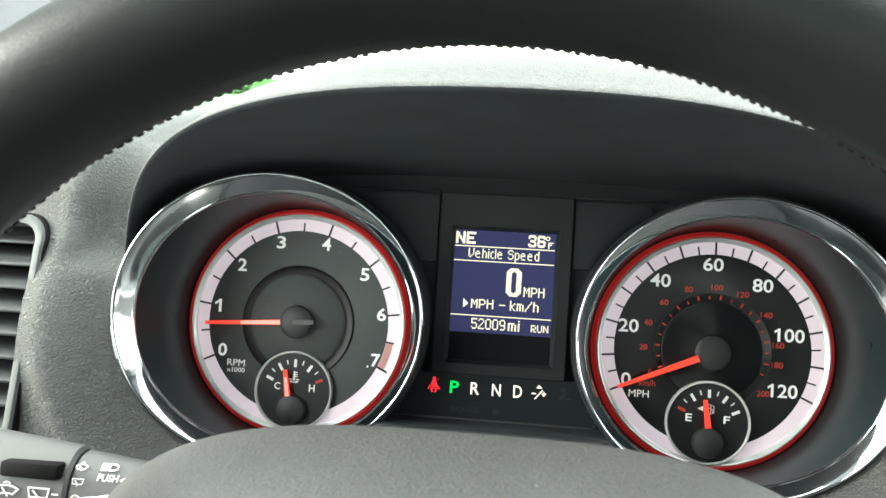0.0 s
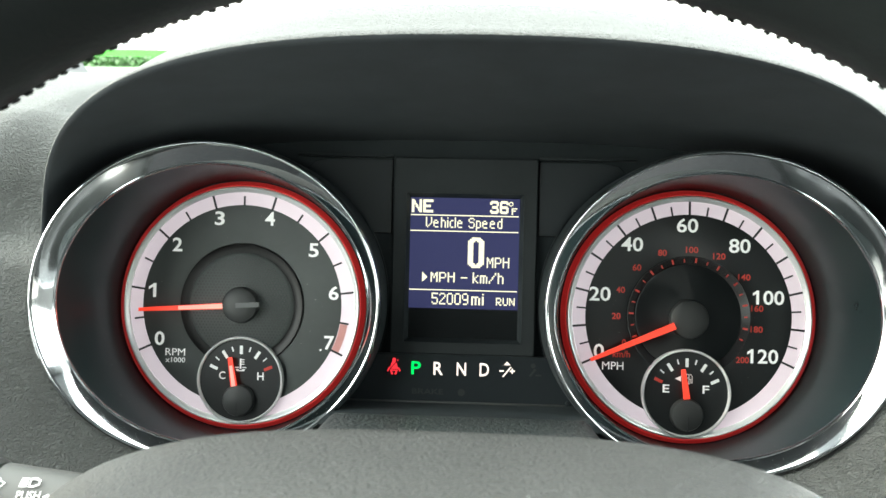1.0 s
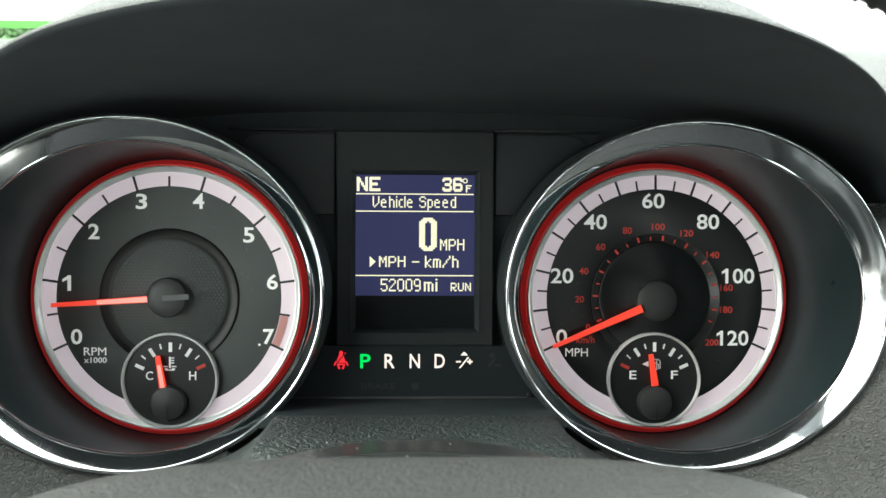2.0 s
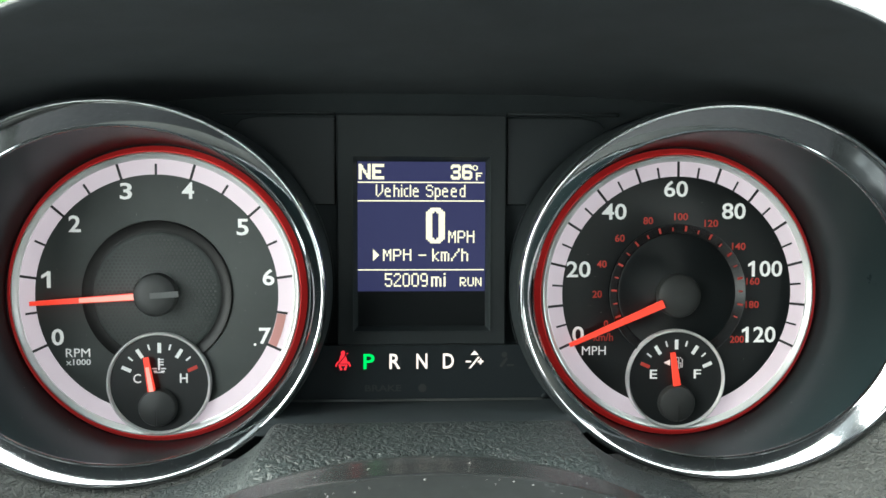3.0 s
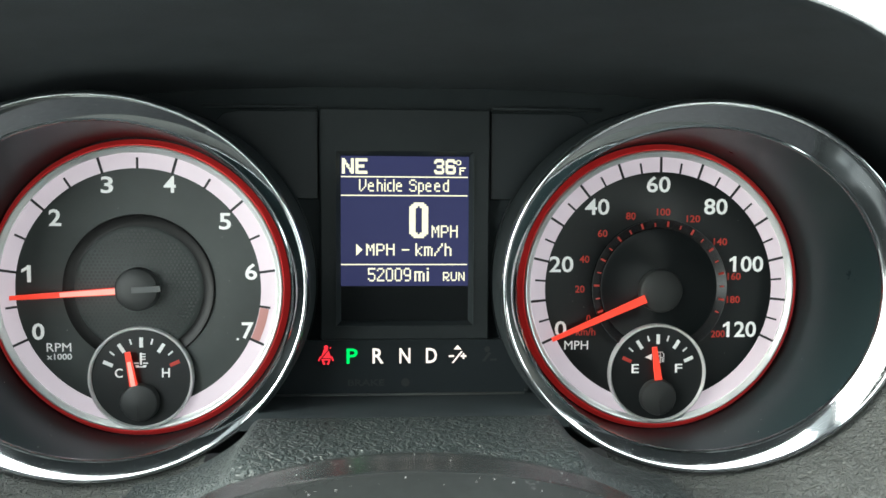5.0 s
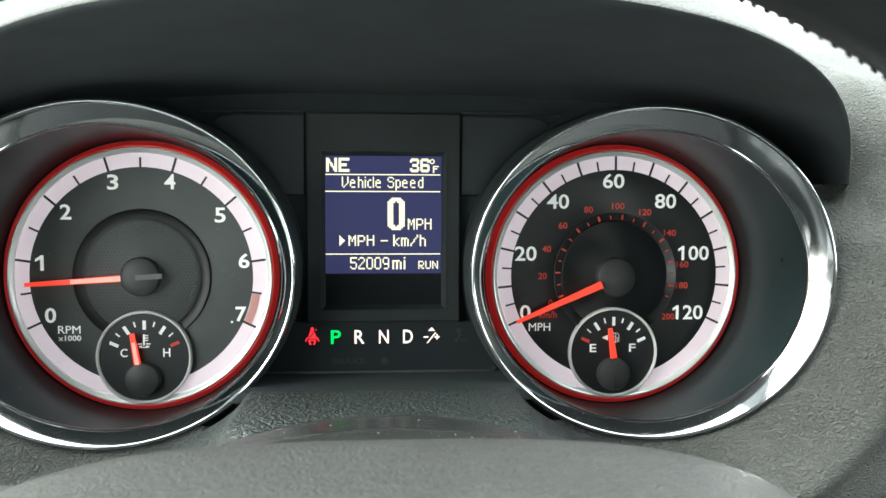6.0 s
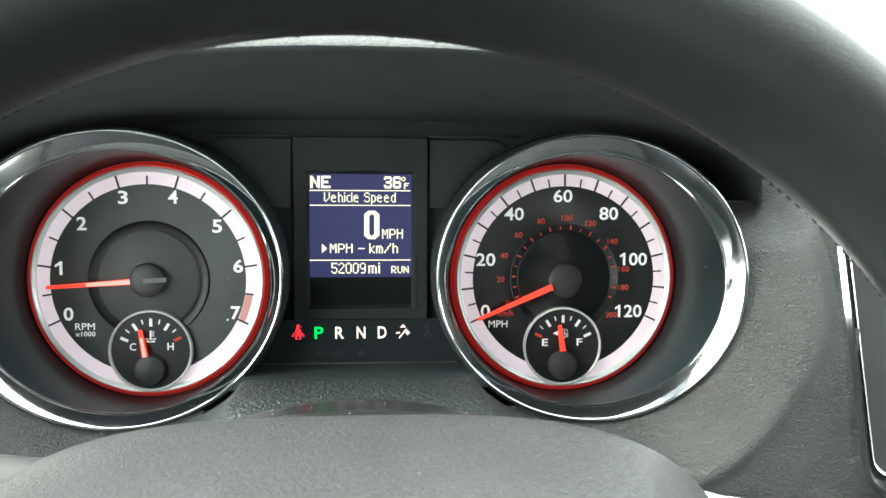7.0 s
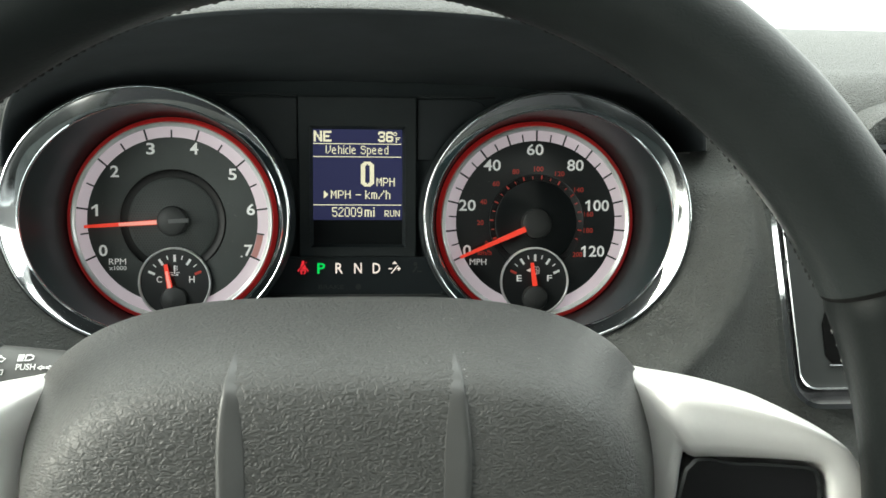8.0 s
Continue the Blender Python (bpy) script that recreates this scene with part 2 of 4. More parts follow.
def thing(name, base, label, category, group="", kind=""):
    e = new(name)
    e.empty_display_size = 0.01
    e.matrix_world = CL @ Matrix.Translation(Vector(base) * U)
    BASE[e.name] = Vector(base)
    return tagged(e, label, category, group, kind)


def part(name, bm, material, parent, label="", smooth=35.0):
    """One mesh object out of a bmesh in drawing units, under a thing or a part."""
    base = BASE[parent.name]
    bm.transform(Matrix.Scale(U, 4) @ Matrix.Translation(-base))
    bmesh.ops.recalc_face_normals(bm, faces=bm.faces[:])
    me = bpy.data.meshes.new(name)
    bm.to_mesh(me)
    bm.free()
    me.materials.append(material)
    if smooth:
        for p in me.polygons:
            p.use_smooth = True
        me.set_sharp_from_angle(angle=radians(smooth))
    ob = new(name, me)
    ob.parent = parent
    BASE[ob.name] = base
    return tagged(ob, label)


def loft(rings, closed=True, bm=None, cap0=False, cap1=False):
    bm = bm or bmesh.new()
    vs = [[bm.verts.new(p) for p in ring] for ring in rings]
    n = len(vs[0])
    for a, b in zip(vs, vs[1:]):
        for i in range(n if closed else n - 1):
            j = (i + 1) % n
            bm.faces.new((a[i], a[j], b[j], b[i]))
    if cap0:
        bm.faces.new(vs[0])
    if cap1:
        bm.faces.new(vs[-1])
    return bm


def circle(cx, cz, y, rx, rz=None, seg=96, tx=0.0, tz=0.0):
    """A ring round the y axis; tx and tz tilt it."""
    rz = rx if rz is None else rz
    out = []
    for i in range(seg):
        a = 2 * math.pi * i / seg
        dx, dz = rx * math.cos(a), rz * math.sin(a)
        out.append((cx + dx, y + tx * dx + tz * dz, cz + dz))
    return out


def lathe(cx, cz, profile, seg=96, cap0=False, cap1=False):
    return loft([circle(cx, cz, y, r, seg=seg) for r, y in profile], True, None, cap0, cap1)


def arc_band(cx, cz, r0, r1, a0, a1, y, thick=0.25, seg=None):
    seg = seg or max(2, int(abs(a1 - a0) / 2.5))
    rings = []
    for i in range(seg + 1):
        a = radians(a0 + (a1 - a0) * i / seg)
        c, s = math.cos(a), math.sin(a)
        rings.append([(cx + r0 * c, y, cz + r0 * s), (cx + r1 * c, y, cz + r1 * s),
                      (cx + r1 * c, y + thick, cz + r1 * s), (cx + r0 * c, y + thick, cz + r0 * s)])
    return loft(rings, True, None, True, True)


def box(x0, x1, y0, y1, z0, z1, bevel=0.0, seg=2, bm=None):
    b2 = bmesh.new()
    bmesh.ops.create_cube(b2, size=1)
    b2.transform(Matrix.Translation(((x0 + x1) / 2, (y0 + y1) / 2, (z0 + z1) / 2)) @ Matrix.Diagonal((x1 - x0, y1 - y0, z1 - z0, 1)))
    if bevel:
        bmesh.ops.bevel(b2, geom=b2.edges[:], offset=bevel, segments=seg, profile=0.5, affect="EDGES")
    if bm is None:
        return b2
    me = bpy.data.meshes.new("tmp")
    b2.to_mesh(me)
    b2.free()
    bm.from_mesh(me)
    bpy.data.meshes.remove(me)
    return bm


def bar(cx, cz, r0, r1, ang, w0, w1, y, thick=0.25):
    """A straight bar along a radius, from r0 to r1, w0 and w1 wide at its ends."""
    a = radians(ang)
    u, v = Vector((math.cos(a), 0, math.sin(a))), Vector((-math.sin(a), 0, math.cos(a)))
    o = Vector((cx, 0, cz))
    q = [o + u * r0 - v * w0 / 2, o + u * r1 - v * w1 / 2, o + u * r1 + v * w1 / 2, o + u * r0 + v * w0 / 2]
    return loft([[(p.x, y, p.z) for p in q], [(p.x, y + thick, p.z) for p in q]], True, None, True, True)


def plate(points, y0, y1, bm=None):
    """A flat polygon of (x, z) with a thickness."""
    return loft([[(x, y0, z) for x, z in points], [(x, y1, z) for x, z in points]], True, bm, True, True)


def rounded(x0, x1, z0, z1, r, seg=6):
    out = []
    for cx, cz, a0 in ((x1 - r, z1 - r, 0), (x0 + r, z1 - r, 90), (x0 + r, z0 + r, 180), (x1 - r, z0 + r, 270)):
        for i in range(seg + 1):
            a = radians(a0 + 90 * i / seg)
            out.append((cx + r * math.cos(a), cz + r * math.sin(a)))
    return out


def frame_ring(x0, x1, z0, z1, r, w, y_out, y_in, back):
    """A picture-frame moulding: outer outline at y_out, inner outline (w inside) at y_in, walls back to 'back'."""
    o = rounded(x0, x1, z0, z1, r)
    i = rounded(x0 + w, x1 - w, z0 + w, z1 - w, max(0.3, r - w))
    return loft([[(x, back, z) for x, z in o], [(x, y_out, z) for x, z in o], [(x, y_in, z) for x, z in i], [(x, back, z) for x, z in i]], True)


def text(body, x0, x1, z0, z1, y, bold=0.0, thick=0.15):
    """Letters of the built-in font, fitted into a box of x and z at depth y."""
    cu = bpy.data.curves.new("letters", "FONT")
    cu.body, cu.size, cu.offset, cu.resolution_u = body, 1.0, bold, 3
    ob = new("letters", cu)
    me = bpy.data.meshes.new_from_object(ob.evaluated_get(bpy.context.evaluated_depsgraph_get()))
    bpy.data.objects.remove(ob)
    bpy.data.curves.remove(cu)
    bm = bmesh.new()
    bm.from_mesh(me)
    bpy.data.meshes.remove(me)
    xs, ys = [v.co.x for v in bm.verts], [v.co.y for v in bm.verts]
    sx, sz = (x1 - x0) / (max(xs) - min(xs)), (z1 - z0) / (max(ys) - min(ys))
    mx, my = min(xs), min(ys)
    for v in bm.verts:
        px, pz = (v.co.x - mx) * sx + x0, (v.co.y - my) * sz + z0
        v.co = (px, y, pz)
    geo = bmesh.ops.extrude_face_region(bm, geom=bm.faces[:])
    for v in [g for g in geo["geom"] if isinstance(g, bmesh.types.BMVert)]:
        v.co.y += thick
    return bm


def ctext(body, cx, cz, w, h, y, bold=0.0):
    return text(body, cx - w / 2, cx + w / 2, cz - h / 2, cz + h / 2, y, bold)


def superarch(a, b, z0, n, y_top, y_side, seg=96, power=2.2):
    """An open arch from the right foot over the top to the left foot."""
    out = []
    for i in range(seg + 1):
        t = math.pi * i / seg
        c, s = math.cos(t), math.sin(t)
        x = a * math.copysign(abs(c) ** (2 / n), c)
        lift = 11 * (1 - s) ** 3 if c > 0 else 0.0
        out.append((x + HOOD_X, y_top + (y_side - y_top) * (abs(x) / a) ** power, z0 + lift + b * max(0.0, s) ** (2 / n)))
    return out


def smooth(t):
    t = min(1.0, max(0.0, t))
    return t * t * (3 - 2 * t)


# ---- dashboard ----
dash = thing("dashboard", (0, 0, -170), "charcoal grained vinyl dashboard with a hooded instrument binnacle", "dashboard", kind="structure")


def gauge_distance(x, z):
    return min(math.hypot((x - s * 101.65) * 0.974, z - 2.9) for s in (-1, 1))


def face_y(x, z):
    r = gauge_distance(x, z)
    t = min(1.0, max(0.0, (r - 66) / 28))
    side = 1 if x > 0 else -1
    ring = -37.2 - 0.26 * side * (x - side * 101.65) - 0.07 * (z - 2.9)
    y = ring + (-66 - ring) * (t ** 1.25) if r < 94 else -66 + 0.17 * min(40, r - 94) - 1.5 * (1 - smooth((r - 94) / 6)) + 1.5
    if abs(x) > 150 and z > -20:
        y += 0.0048 * (z + 20) ** 2 * smooth((abs(x) - 150) / 30)
    if abs(x) > 150 and z > 14:
        y += 18 * smooth((abs(x) - 150) / 14) * (1 - smooth((abs(x) - 184) / 14)) * smooth((z - 16) / 22)
    if abs(x) < 76 and z < -20:
        w = smooth((76 - abs(x)) / 14)
        y = y * (1 - w) - 28 * w
    return y


def dash_profile(x):
    pts = []
    z = -172.0
    while z <= 44.01:
        pts.append((face_y(x, z), z))
        z += 1.5 if -55 < z < -34 else 3.0
    y0 = pts[-1][0]
    for k in range(1, 9):
        t = k / 8 * math.pi / 2 * 0.86
        pts.append((y0 + 52 * (1 - math.cos(t)), 44 + 45 * math.sin(t)))
    ye, ze = pts[-1]
    for k in range(1, 15):
        t = k / 14
        pts.append((ye + 560 * t, ze + 240 * t - 190 * t * t))
    return pts


HOLE = 66.3


def dash_skin():
    xs = [-505 + 10 * i for i in range(5)] + [-455 + 4 * i for i in range(0, 235)] + [501 + 20 * i for i in range(42)]
    bm = bmesh.new()

    def place(x, y, z):
        """Draws the skin's points beside a gauge onto the rim of its round opening."""
        r = gauge_distance(x, z)
        if HOLE - 9 < r < HOLE and y < -5 and z < 75:
            side = 1 if x > 0 else -1
            x, z = side * 101.65 + (x - side * 101.65) * HOLE / r, 2.9 + (z - 2.9) * HOLE / r
            y = face_y(x, z)
        return bm.verts.new((x, y, z))

    cols = [[place(x, y, z) for y, z in dash_profile(x)] for x in xs]
    for i in range(len(xs) - 1):
        for j in range(len(cols[0]) - 1):
            c = [cols[i][j], cols[i + 1][j], cols[i + 1][j + 1], cols[i][j + 1]]
            mx, my, mz = (sum(v.co[k] for v in c) / 4 for k in range(3))
            if gauge_distance(mx, mz) < HOLE - 0.4 and mz < 75 and my < -5:
                continue
            if abs(mx) < 72 and mz > -60 and mz < 40 and my < 0:
                continue
            if abs(mx - HOOD_X) < 172 and mz > 37 and my < 5:
                continue
            if mx > 206 + 0.16 * (40 - mz) and -88 < mz < 36 and my < -5 and mx < 420:
                continue
            if -304 < mx < -208 and -60 < mz < 39 and my < -5:
                continue
            bm.faces.new(c)
    loose = [v for v in bm.verts if not v.link_faces]
    bmesh.ops.delete(bm, geom=loose, context="VERTS")
    return bm


part("dash_face", dash_skin(), M_DASH, dash, "charcoal grained vinyl with a dished ridge round the gauges", 60)

def ledge():
    """Shelf between the gauges: its top runs towards the driver, its ends fall away along the bezels."""
    prof = ((-33.5, -60), (-33.6, -46), (-33.9, -42.6), (-35.0, -41.2), (-37.5, -40.4), (-42, -40.1), (-50, -40.3), (-58, -40.3), (-66, -40.3), (-74, -40.5), (-80, -41.2), (-85, -43.0), (-88.5, -46.5), (-90.5, -52), (-91.5, -62), (-92, -92))
    rings = []
    for i in range(93):
        x = -92 + 2.0 * i
        a = max(44.0, abs(x))
        drop = min(0.0, 39.8 + 2.9 + 1.0 - 67.0 * math.sqrt(1 - ((a - 101.65) / 69.0) ** 2))
        drop = -smooth(-drop / 6) * -drop if drop > -6 else drop
        w = 1 - 0.5 * smooth((abs(x) - 40) / 46)
        rings.append([(x, -34 + (y + 34) * w, z + drop) for y, z in prof])
    return loft(rings, False)


part("ledge", ledge(), M_LEDGE, dash, "grained vinyl shelf between the gauges, its shade put into the colour", 60)

hood_out = loft([
    superarch(176.0, 62.4, 28, 2.30, -124.5, -42.0, power=3.9),
    superarch(176.6, 63.3, 28, 2.30, -123.7, -41.2, power=3.9),
    superarch(177.8, 64.9, 28, 2.30, -121.3, -38.6, power=3.8),
    superarch(180.5, 69.4, 27, 2.32, -113.5, -32.0, power=3.5),
    superarch(184.5, 78.0, 26, 2.34, -99.5, -24.0, power=3.1),
    superarch(190.0, 89.0, 25, 2.36, -78.5, -14.0, power=2.7),
    superarch(197.0, 98.5, 24, 2.38, -51.0, 4.0, power=2.3),
    superarch(207.0, 106.0, 23, 2.38, 0, 30),
    superarch(222.0, 109.0, 22, 2.35, 70, 85),
    superarch(240.0, 104.0, 22, 2.2, 180, 180),
    superarch(262.0, 92.0, 18, 2.0, 330, 330),
], False)
part("hood", hood_out, M_DASH, dash, "arched vinyl hood, bright where it faces the windscreen", 60)
hood_in = loft([
    superarch(176.0, 62.4, 28, 2.30, -124.5, -42.0, power=3.9),
    superarch(175.2, 61.4, 28, 2.30, -124.1, -41.7, power=3.9),
    superarch(174.6, 60.6, 28, 2.32, -121.8, -40.4, power=3.9),
    superarch(173.3, 57.0, 28, 2.5, -92, -36, power=3.4),
    superarch(172.0, 52.0, 28, 2.8, -47, -29, power=2.4),
    superarch(170.0, 50.0, 28, 3.0, -8, -18),
    superarch(169.0, 48.5, 28, 3.0, 3, 0),
], False)
part("hood_lining", hood_in, M_HOOD_IN, dash, "matt black lining under the hood", 60)

# ---- instrument cluster ----
cluster = thing("instrument_cluster", (0, 2, -45), "black plastic instrument cluster under the dashboard hood", "instrument cluster")


def half_width(z):
    return min(64.0, 102.5 - math.sqrt(max(0.0, 66.0 ** 2 - (z - 2.9) ** 2)))


def mask_panel():
    """Back plate, and the narrow shelf at its foot that runs out to the dashboard ledge."""
    bm = loft([[(x, y, z) for y, z in ((3.0, 82), (1.5, 76), (1.5, -60), (1.5, -64))] for x in (-178, 178)], False)
    prof = [(-2.0, -40.7), (-3.2, -40.9), (-14, -41.6), (-26.5, -42.4), (-28.2, -43.2), (-28.6, -47)]
    return loft([[((half_width(z) + 0.5) * k, y, z) for k in (-1, -0.5, 0, 0.5, 1)] for y, z in prof], False, bm)


def lamp_panel():
    """Flat glossy panel under the display that carries the gear letters."""
    zs = [-19.6 - 21.2 * k / 12 for k in range(13)]
    edge = [(half_width(z) + 4, z) for z in zs]
    return plate(edge + [(-x, z) for x, z in reversed(edge)], -2.3, 1.2)


part("mask_panel", mask_panel(), M_MASK, cluster, "", 25)
part("lamp_panel", lamp_panel(), M_COVER, cluster, "flat black lamp panel with gear letters")
# Paler plastic paints in the highlight along the lip's edge.
part("panel_lip", box(-50, 46.5, -3.5, -2.2, -41.0, -40.3, 0.2), M_STALK, cluster, "thin moulded lip along the lamp panel, its edge highlight put into the colour")
part("fixing_pin", lathe(47.3, -39.6, [(0.01, -3.4), (0.7, -3.3), (0.9, -2.9), (0.9, -2.2)], 16), M_POD, cluster, "small moulded pin")
pod = part("display_pod", frame_ring(-32.2, 32.4, -19.5, 68.4, 1.0, 0.7, -2.1, -2.6, 2.0), M_POD, cluster)


def pod_face():
    o, i = rounded(-31.6, 31.8, -18.9, 67.8, 0.6), rounded(-26.6, 26.8, -14.7, 53.0, 0.5)
    return loft([[(x, -2.6, z) for x, z in o], [(x, -2.5, z) for x, z in i], [(x, -0.4, z) for x, z in i]], True)


part("pod_face", pod_face(), M_POD, pod)
part("screen_bezel", frame_ring(-26.6, 26.8, -14.7, 53.0, 0.5, 0.5, -2.75, -2.75, 1.4), M_POD, pod, "thin raised edge round the screen")
part("screen_bevel", frame_ring(-26.1, 26.3, -14.2, 52.5, 0.4, 1.7, -2.2, 0.7, 1.4), M_MASK, pod, "sloping inner edge of the screen")
for s in (-1, 1):
    pl = [(s * 33.2, 34.5), (s * 33.2, 67.2), (s * 62, 67.2), (s * 68, 66.0), (s * 71, 63.0), (s * 71.5, 58), (s * 58, 48), (s * 50, 34.5)]
    part("lamp_cover", plate(pl, -0.6, 1.6), M_COVER, cluster, "dark blank lamp cover")
    mx, mz = s * 52.0, 52.0
    part("cover_joint", plate([(mx + (x - mx) * 1.022, mz + (z - mz) * 1.026) for x, z in pl], 0.6, 1.6), M_VOID, cluster, "thin dark joint round the lamp cover")
    part("upper_rib", box(s * 33 if s > 0 else -76, 76 if s > 0 else -33, -1.4, 1.6, 68.4, 69.6, 0.4), M_POD, cluster)
    part("side_step", arc_band(s * 101.65, 2.9, 67.4, 68.3, 100 if s > 0 else -55, 235 if s > 0 else 80, -0.6, 2.2), M_POD, cluster)

# gear letters and lamps
for ch, x, m in (("P", -20.1, M_GREEN), ("R", -10.2, M_LETTER), ("N", 0.1, M_LETTER), ("D", 10.3, M_LETTER)):
    part("gear_letter", ctext(ch, x, -25.7, 4.2, 5.8, -2.7, 0.012), m, cluster, "lit letter " + ch)


def belt_lamp():
    """Warning lamp: a round top over a cone-shaped body, bent arms and two legs drawn together."""
    bm = lathe(-30.0, -22.3, [(0.01, -2.7), (0.8, -2.7), (0.8, -2.4)], 20)
    plate([(-30.9, -23.2), (-30.4, -23.0), (-29.6, -23.0), (-29.1, -23.2), (-28.1, -26.4), (-31.9, -26.4)], -2.7, -2.4, bm)
    for k in (-1, 1):
        plate([(-30 + k * x, z) for x, z in ((1.75, -26.0), (2.2, -25.6), (3.0, -27.3), (2.6, -27.7))], -2.7, -2.4, bm)
        plate([(-30 + k * x, z) for x, z in ((0.0, -26.8), (1.75, -26.8), (1.1, -28.9), (0.35, -28.9), (0.35, -28.3), (0.6, -28.2), (0.85, -27.3), (0.0, -27.3))], -2.7, -2.4, bm)
    return bm


part("seat_belt_lamp", belt_lamp(), M_REDLAMP, cluster, "lit red seat belt warning lamp")
part("strap_mark", bar(-31.8, -26.6, 0, 5.0, 50, 0.4, 0.4, -2.8), M_MASK, cluster)
part("strap_end", bar(-28.95, -23.3, 0, 1.3, 52, 0.35, 0.35, -2.7), M_REDLAMP, cluster)


def shift_mark():
    bm = plate([(18.9, -23.4), (21.9, -23.4), (20.4, -21.8)], -2.7, -2.4)
    plate([(18.2, -28.6), (18.9, -28.6), (22.4, -24.2), (21.7, -24.2)], -2.7, -2.4, bm)
    plate([(17.0, -26.3), (19.0, -26.3), (19.0, -25.7), (17.0, -25.7)], -2.7, -2.4, bm)
    plate([(21.6, -26.3), (23.8, -26.3), (23.8, -25.7), (21.6, -25.7)], -2.7, -2.4, bm)
    plate([(22.4, -27.1), (23.0, -27.1), (23.0, -24.9), (22.4, -24.9)], -2.7, -2.4, bm)
    return bm


part("shift_mark", shift_mark(), M_LETTER, cluster, "lit manual shift mark")


part("unlit_lamp", text("BRAKE", -21.7, -7.8, -37.3, -34.9, -2.42, 0.015, 0.1), M_DEAD, cluster, "unlit brake lamp")
part("unlit_lamp", lathe(0.3, -36.1, [(0.01, -2.42), (1.6, -2.42)], 24), M_DEAD, cluster, "unlit round lamp")
dead_icon = lathe(31.9, -23.4, [(0.01, -2.42), (1.1, -2.42)], 16)
plate([(30.0, -27.9), (31.0, -28.3), (33.4, -25.0), (32.6, -24.5)], -2.45, -2.35, dead_icon)
plate([(33.0, -27.9), (35.6, -27.9), (35.6, -27.2), (33.0, -27.2)], -2.45, -2.35, dead_icon)
part("unlit_lamp", dead_icon, M_DEAD, cluster, "unlit warning lamp")

# ---- display ----
screen = thing("display_screen", (0, 1.2, -14.5), "lit blue trip computer display showing vehicle speed", "display")
part("panel", box(-26, 26, 0.9, 2.6, -14.2, 52.4), M_LCDOFF, screen, "dark unlit display glass")
part("lit_area", box(-24.5, 24.6, 0.5, 0.8, 0.9, 50.7), M_LCD, screen, "lit navy blue display area")
YT = 0.25
# the display's dot-matrix letters, row by row
THIN = {
    "V": "#...# #...# #...# #...# #...# #..#. #.#.. .#...", "S": ".###. #...# #.... .###. ....# ....# #...# .###.", "M": "#...# ##.## ##.## #.#.# #.#.# #...# #...# #...#",
    "P": "####. #...# #...# #...# ####. #.... #.... #....", "H": "#...# #...# #...# ##### #...# #...# #...# #...#", "e": "..... ..... .##.. #..#. ####. #.... #.... .###.",
    "h": "#... #... ###. #..# #..# #..# #..# #..#", "i": "# . # # # # # #", "c": "... ... .## #.. #.. #.. #.. .##", "l": "# # # # # # # #", "d": "...# ...# .### #..# #..# #..# #..# .###",
    "p": ".... .... ###. #..# #..# #..# #..# ###. #... #...", "k": "#... #... #..# #.#. ##.. ##.. #.#. #..#", "m": "..... ..... ####. #.#.# #.#.# #.#.# #.#.# #.#.#", "/": "....# ....# ...#. ..#.. ..#.. .#... #.... #....",
    "5": "##### #.... #.... ####. ....# ....# #...# .###.", "2": ".###. #...# ....# ...#. ..#.. .#... #.... #####", "0": ".###. #...# #...# #...# #...# #...# #...# .###.", "9": ".###. #...# #...# #...# .#### ....# ....# .###.",
    "R": "####. #...# #...# ####. #.#.. #..##", "U": "#...# #...# #...# #...# #...# .###.", "N": "#...# ##..# #.#.# #.#.# #..## #...#", "F": "#### #... ###. #... #... #...", " ": ".. .. .. .. .. .. .. ..",
}
BOLD = {
    "N": "##....## ###...## ###...## ####..## ##.##.## ##.##.## ##..#### ##...### ##...### ##....##", "E": "######## ######## ##...... ##...... ######.. ######.. ##...... ##...... ######## ########",
    "3": ".######. ######## ##....## ......## ..#####. ..#####. ......## ##....## ######## .######.", "6": ".######. ######## ##....## ##...... #######. ######## ##....## ##....## ######## .######.",
    "0": "..#####.. .#######. ####.#### ###...### ###...### ###...### ###...### ###...### ###...### ###...### ###...### ###...### ###...### ###...### ###...### ###...### ####.#### .#######. ..#####..",
}


def dots(body, x0, x1, z0, z1, glyphs):
    """Dot-matrix letters filling a box of x and z; runs of lit dots are joined, with a hairline between rows."""
    rows = [glyphs[c].split() for c in body]
    wide = sum(len(r[0]) for r in rows) + len(rows) - 1
    base = min(len(r) for r in rows)
    dx, dz = (x1 - x0) / wide, (z1 - z0) / base
    bm, col = bmesh.new(), 0
    for r in rows:
        for j, line in enumerate(r):
            k = 0
            while k < len(line):
                n = 0
                while k + n < len(line) and line[k + n] == "#":
                    n += 1
                if n:
                    xa, zt = x0 + (col + k) * dx, z1 - j * dz
                    box(xa + 0.02 * dx, xa + (n - 0.02) * dx, YT, YT + 0.1, zt - 0.97 * dz, zt - 0.03 * dz, bm=bm)
                k += max(1, n)
        col += len(r[0]) + 1
    return bm


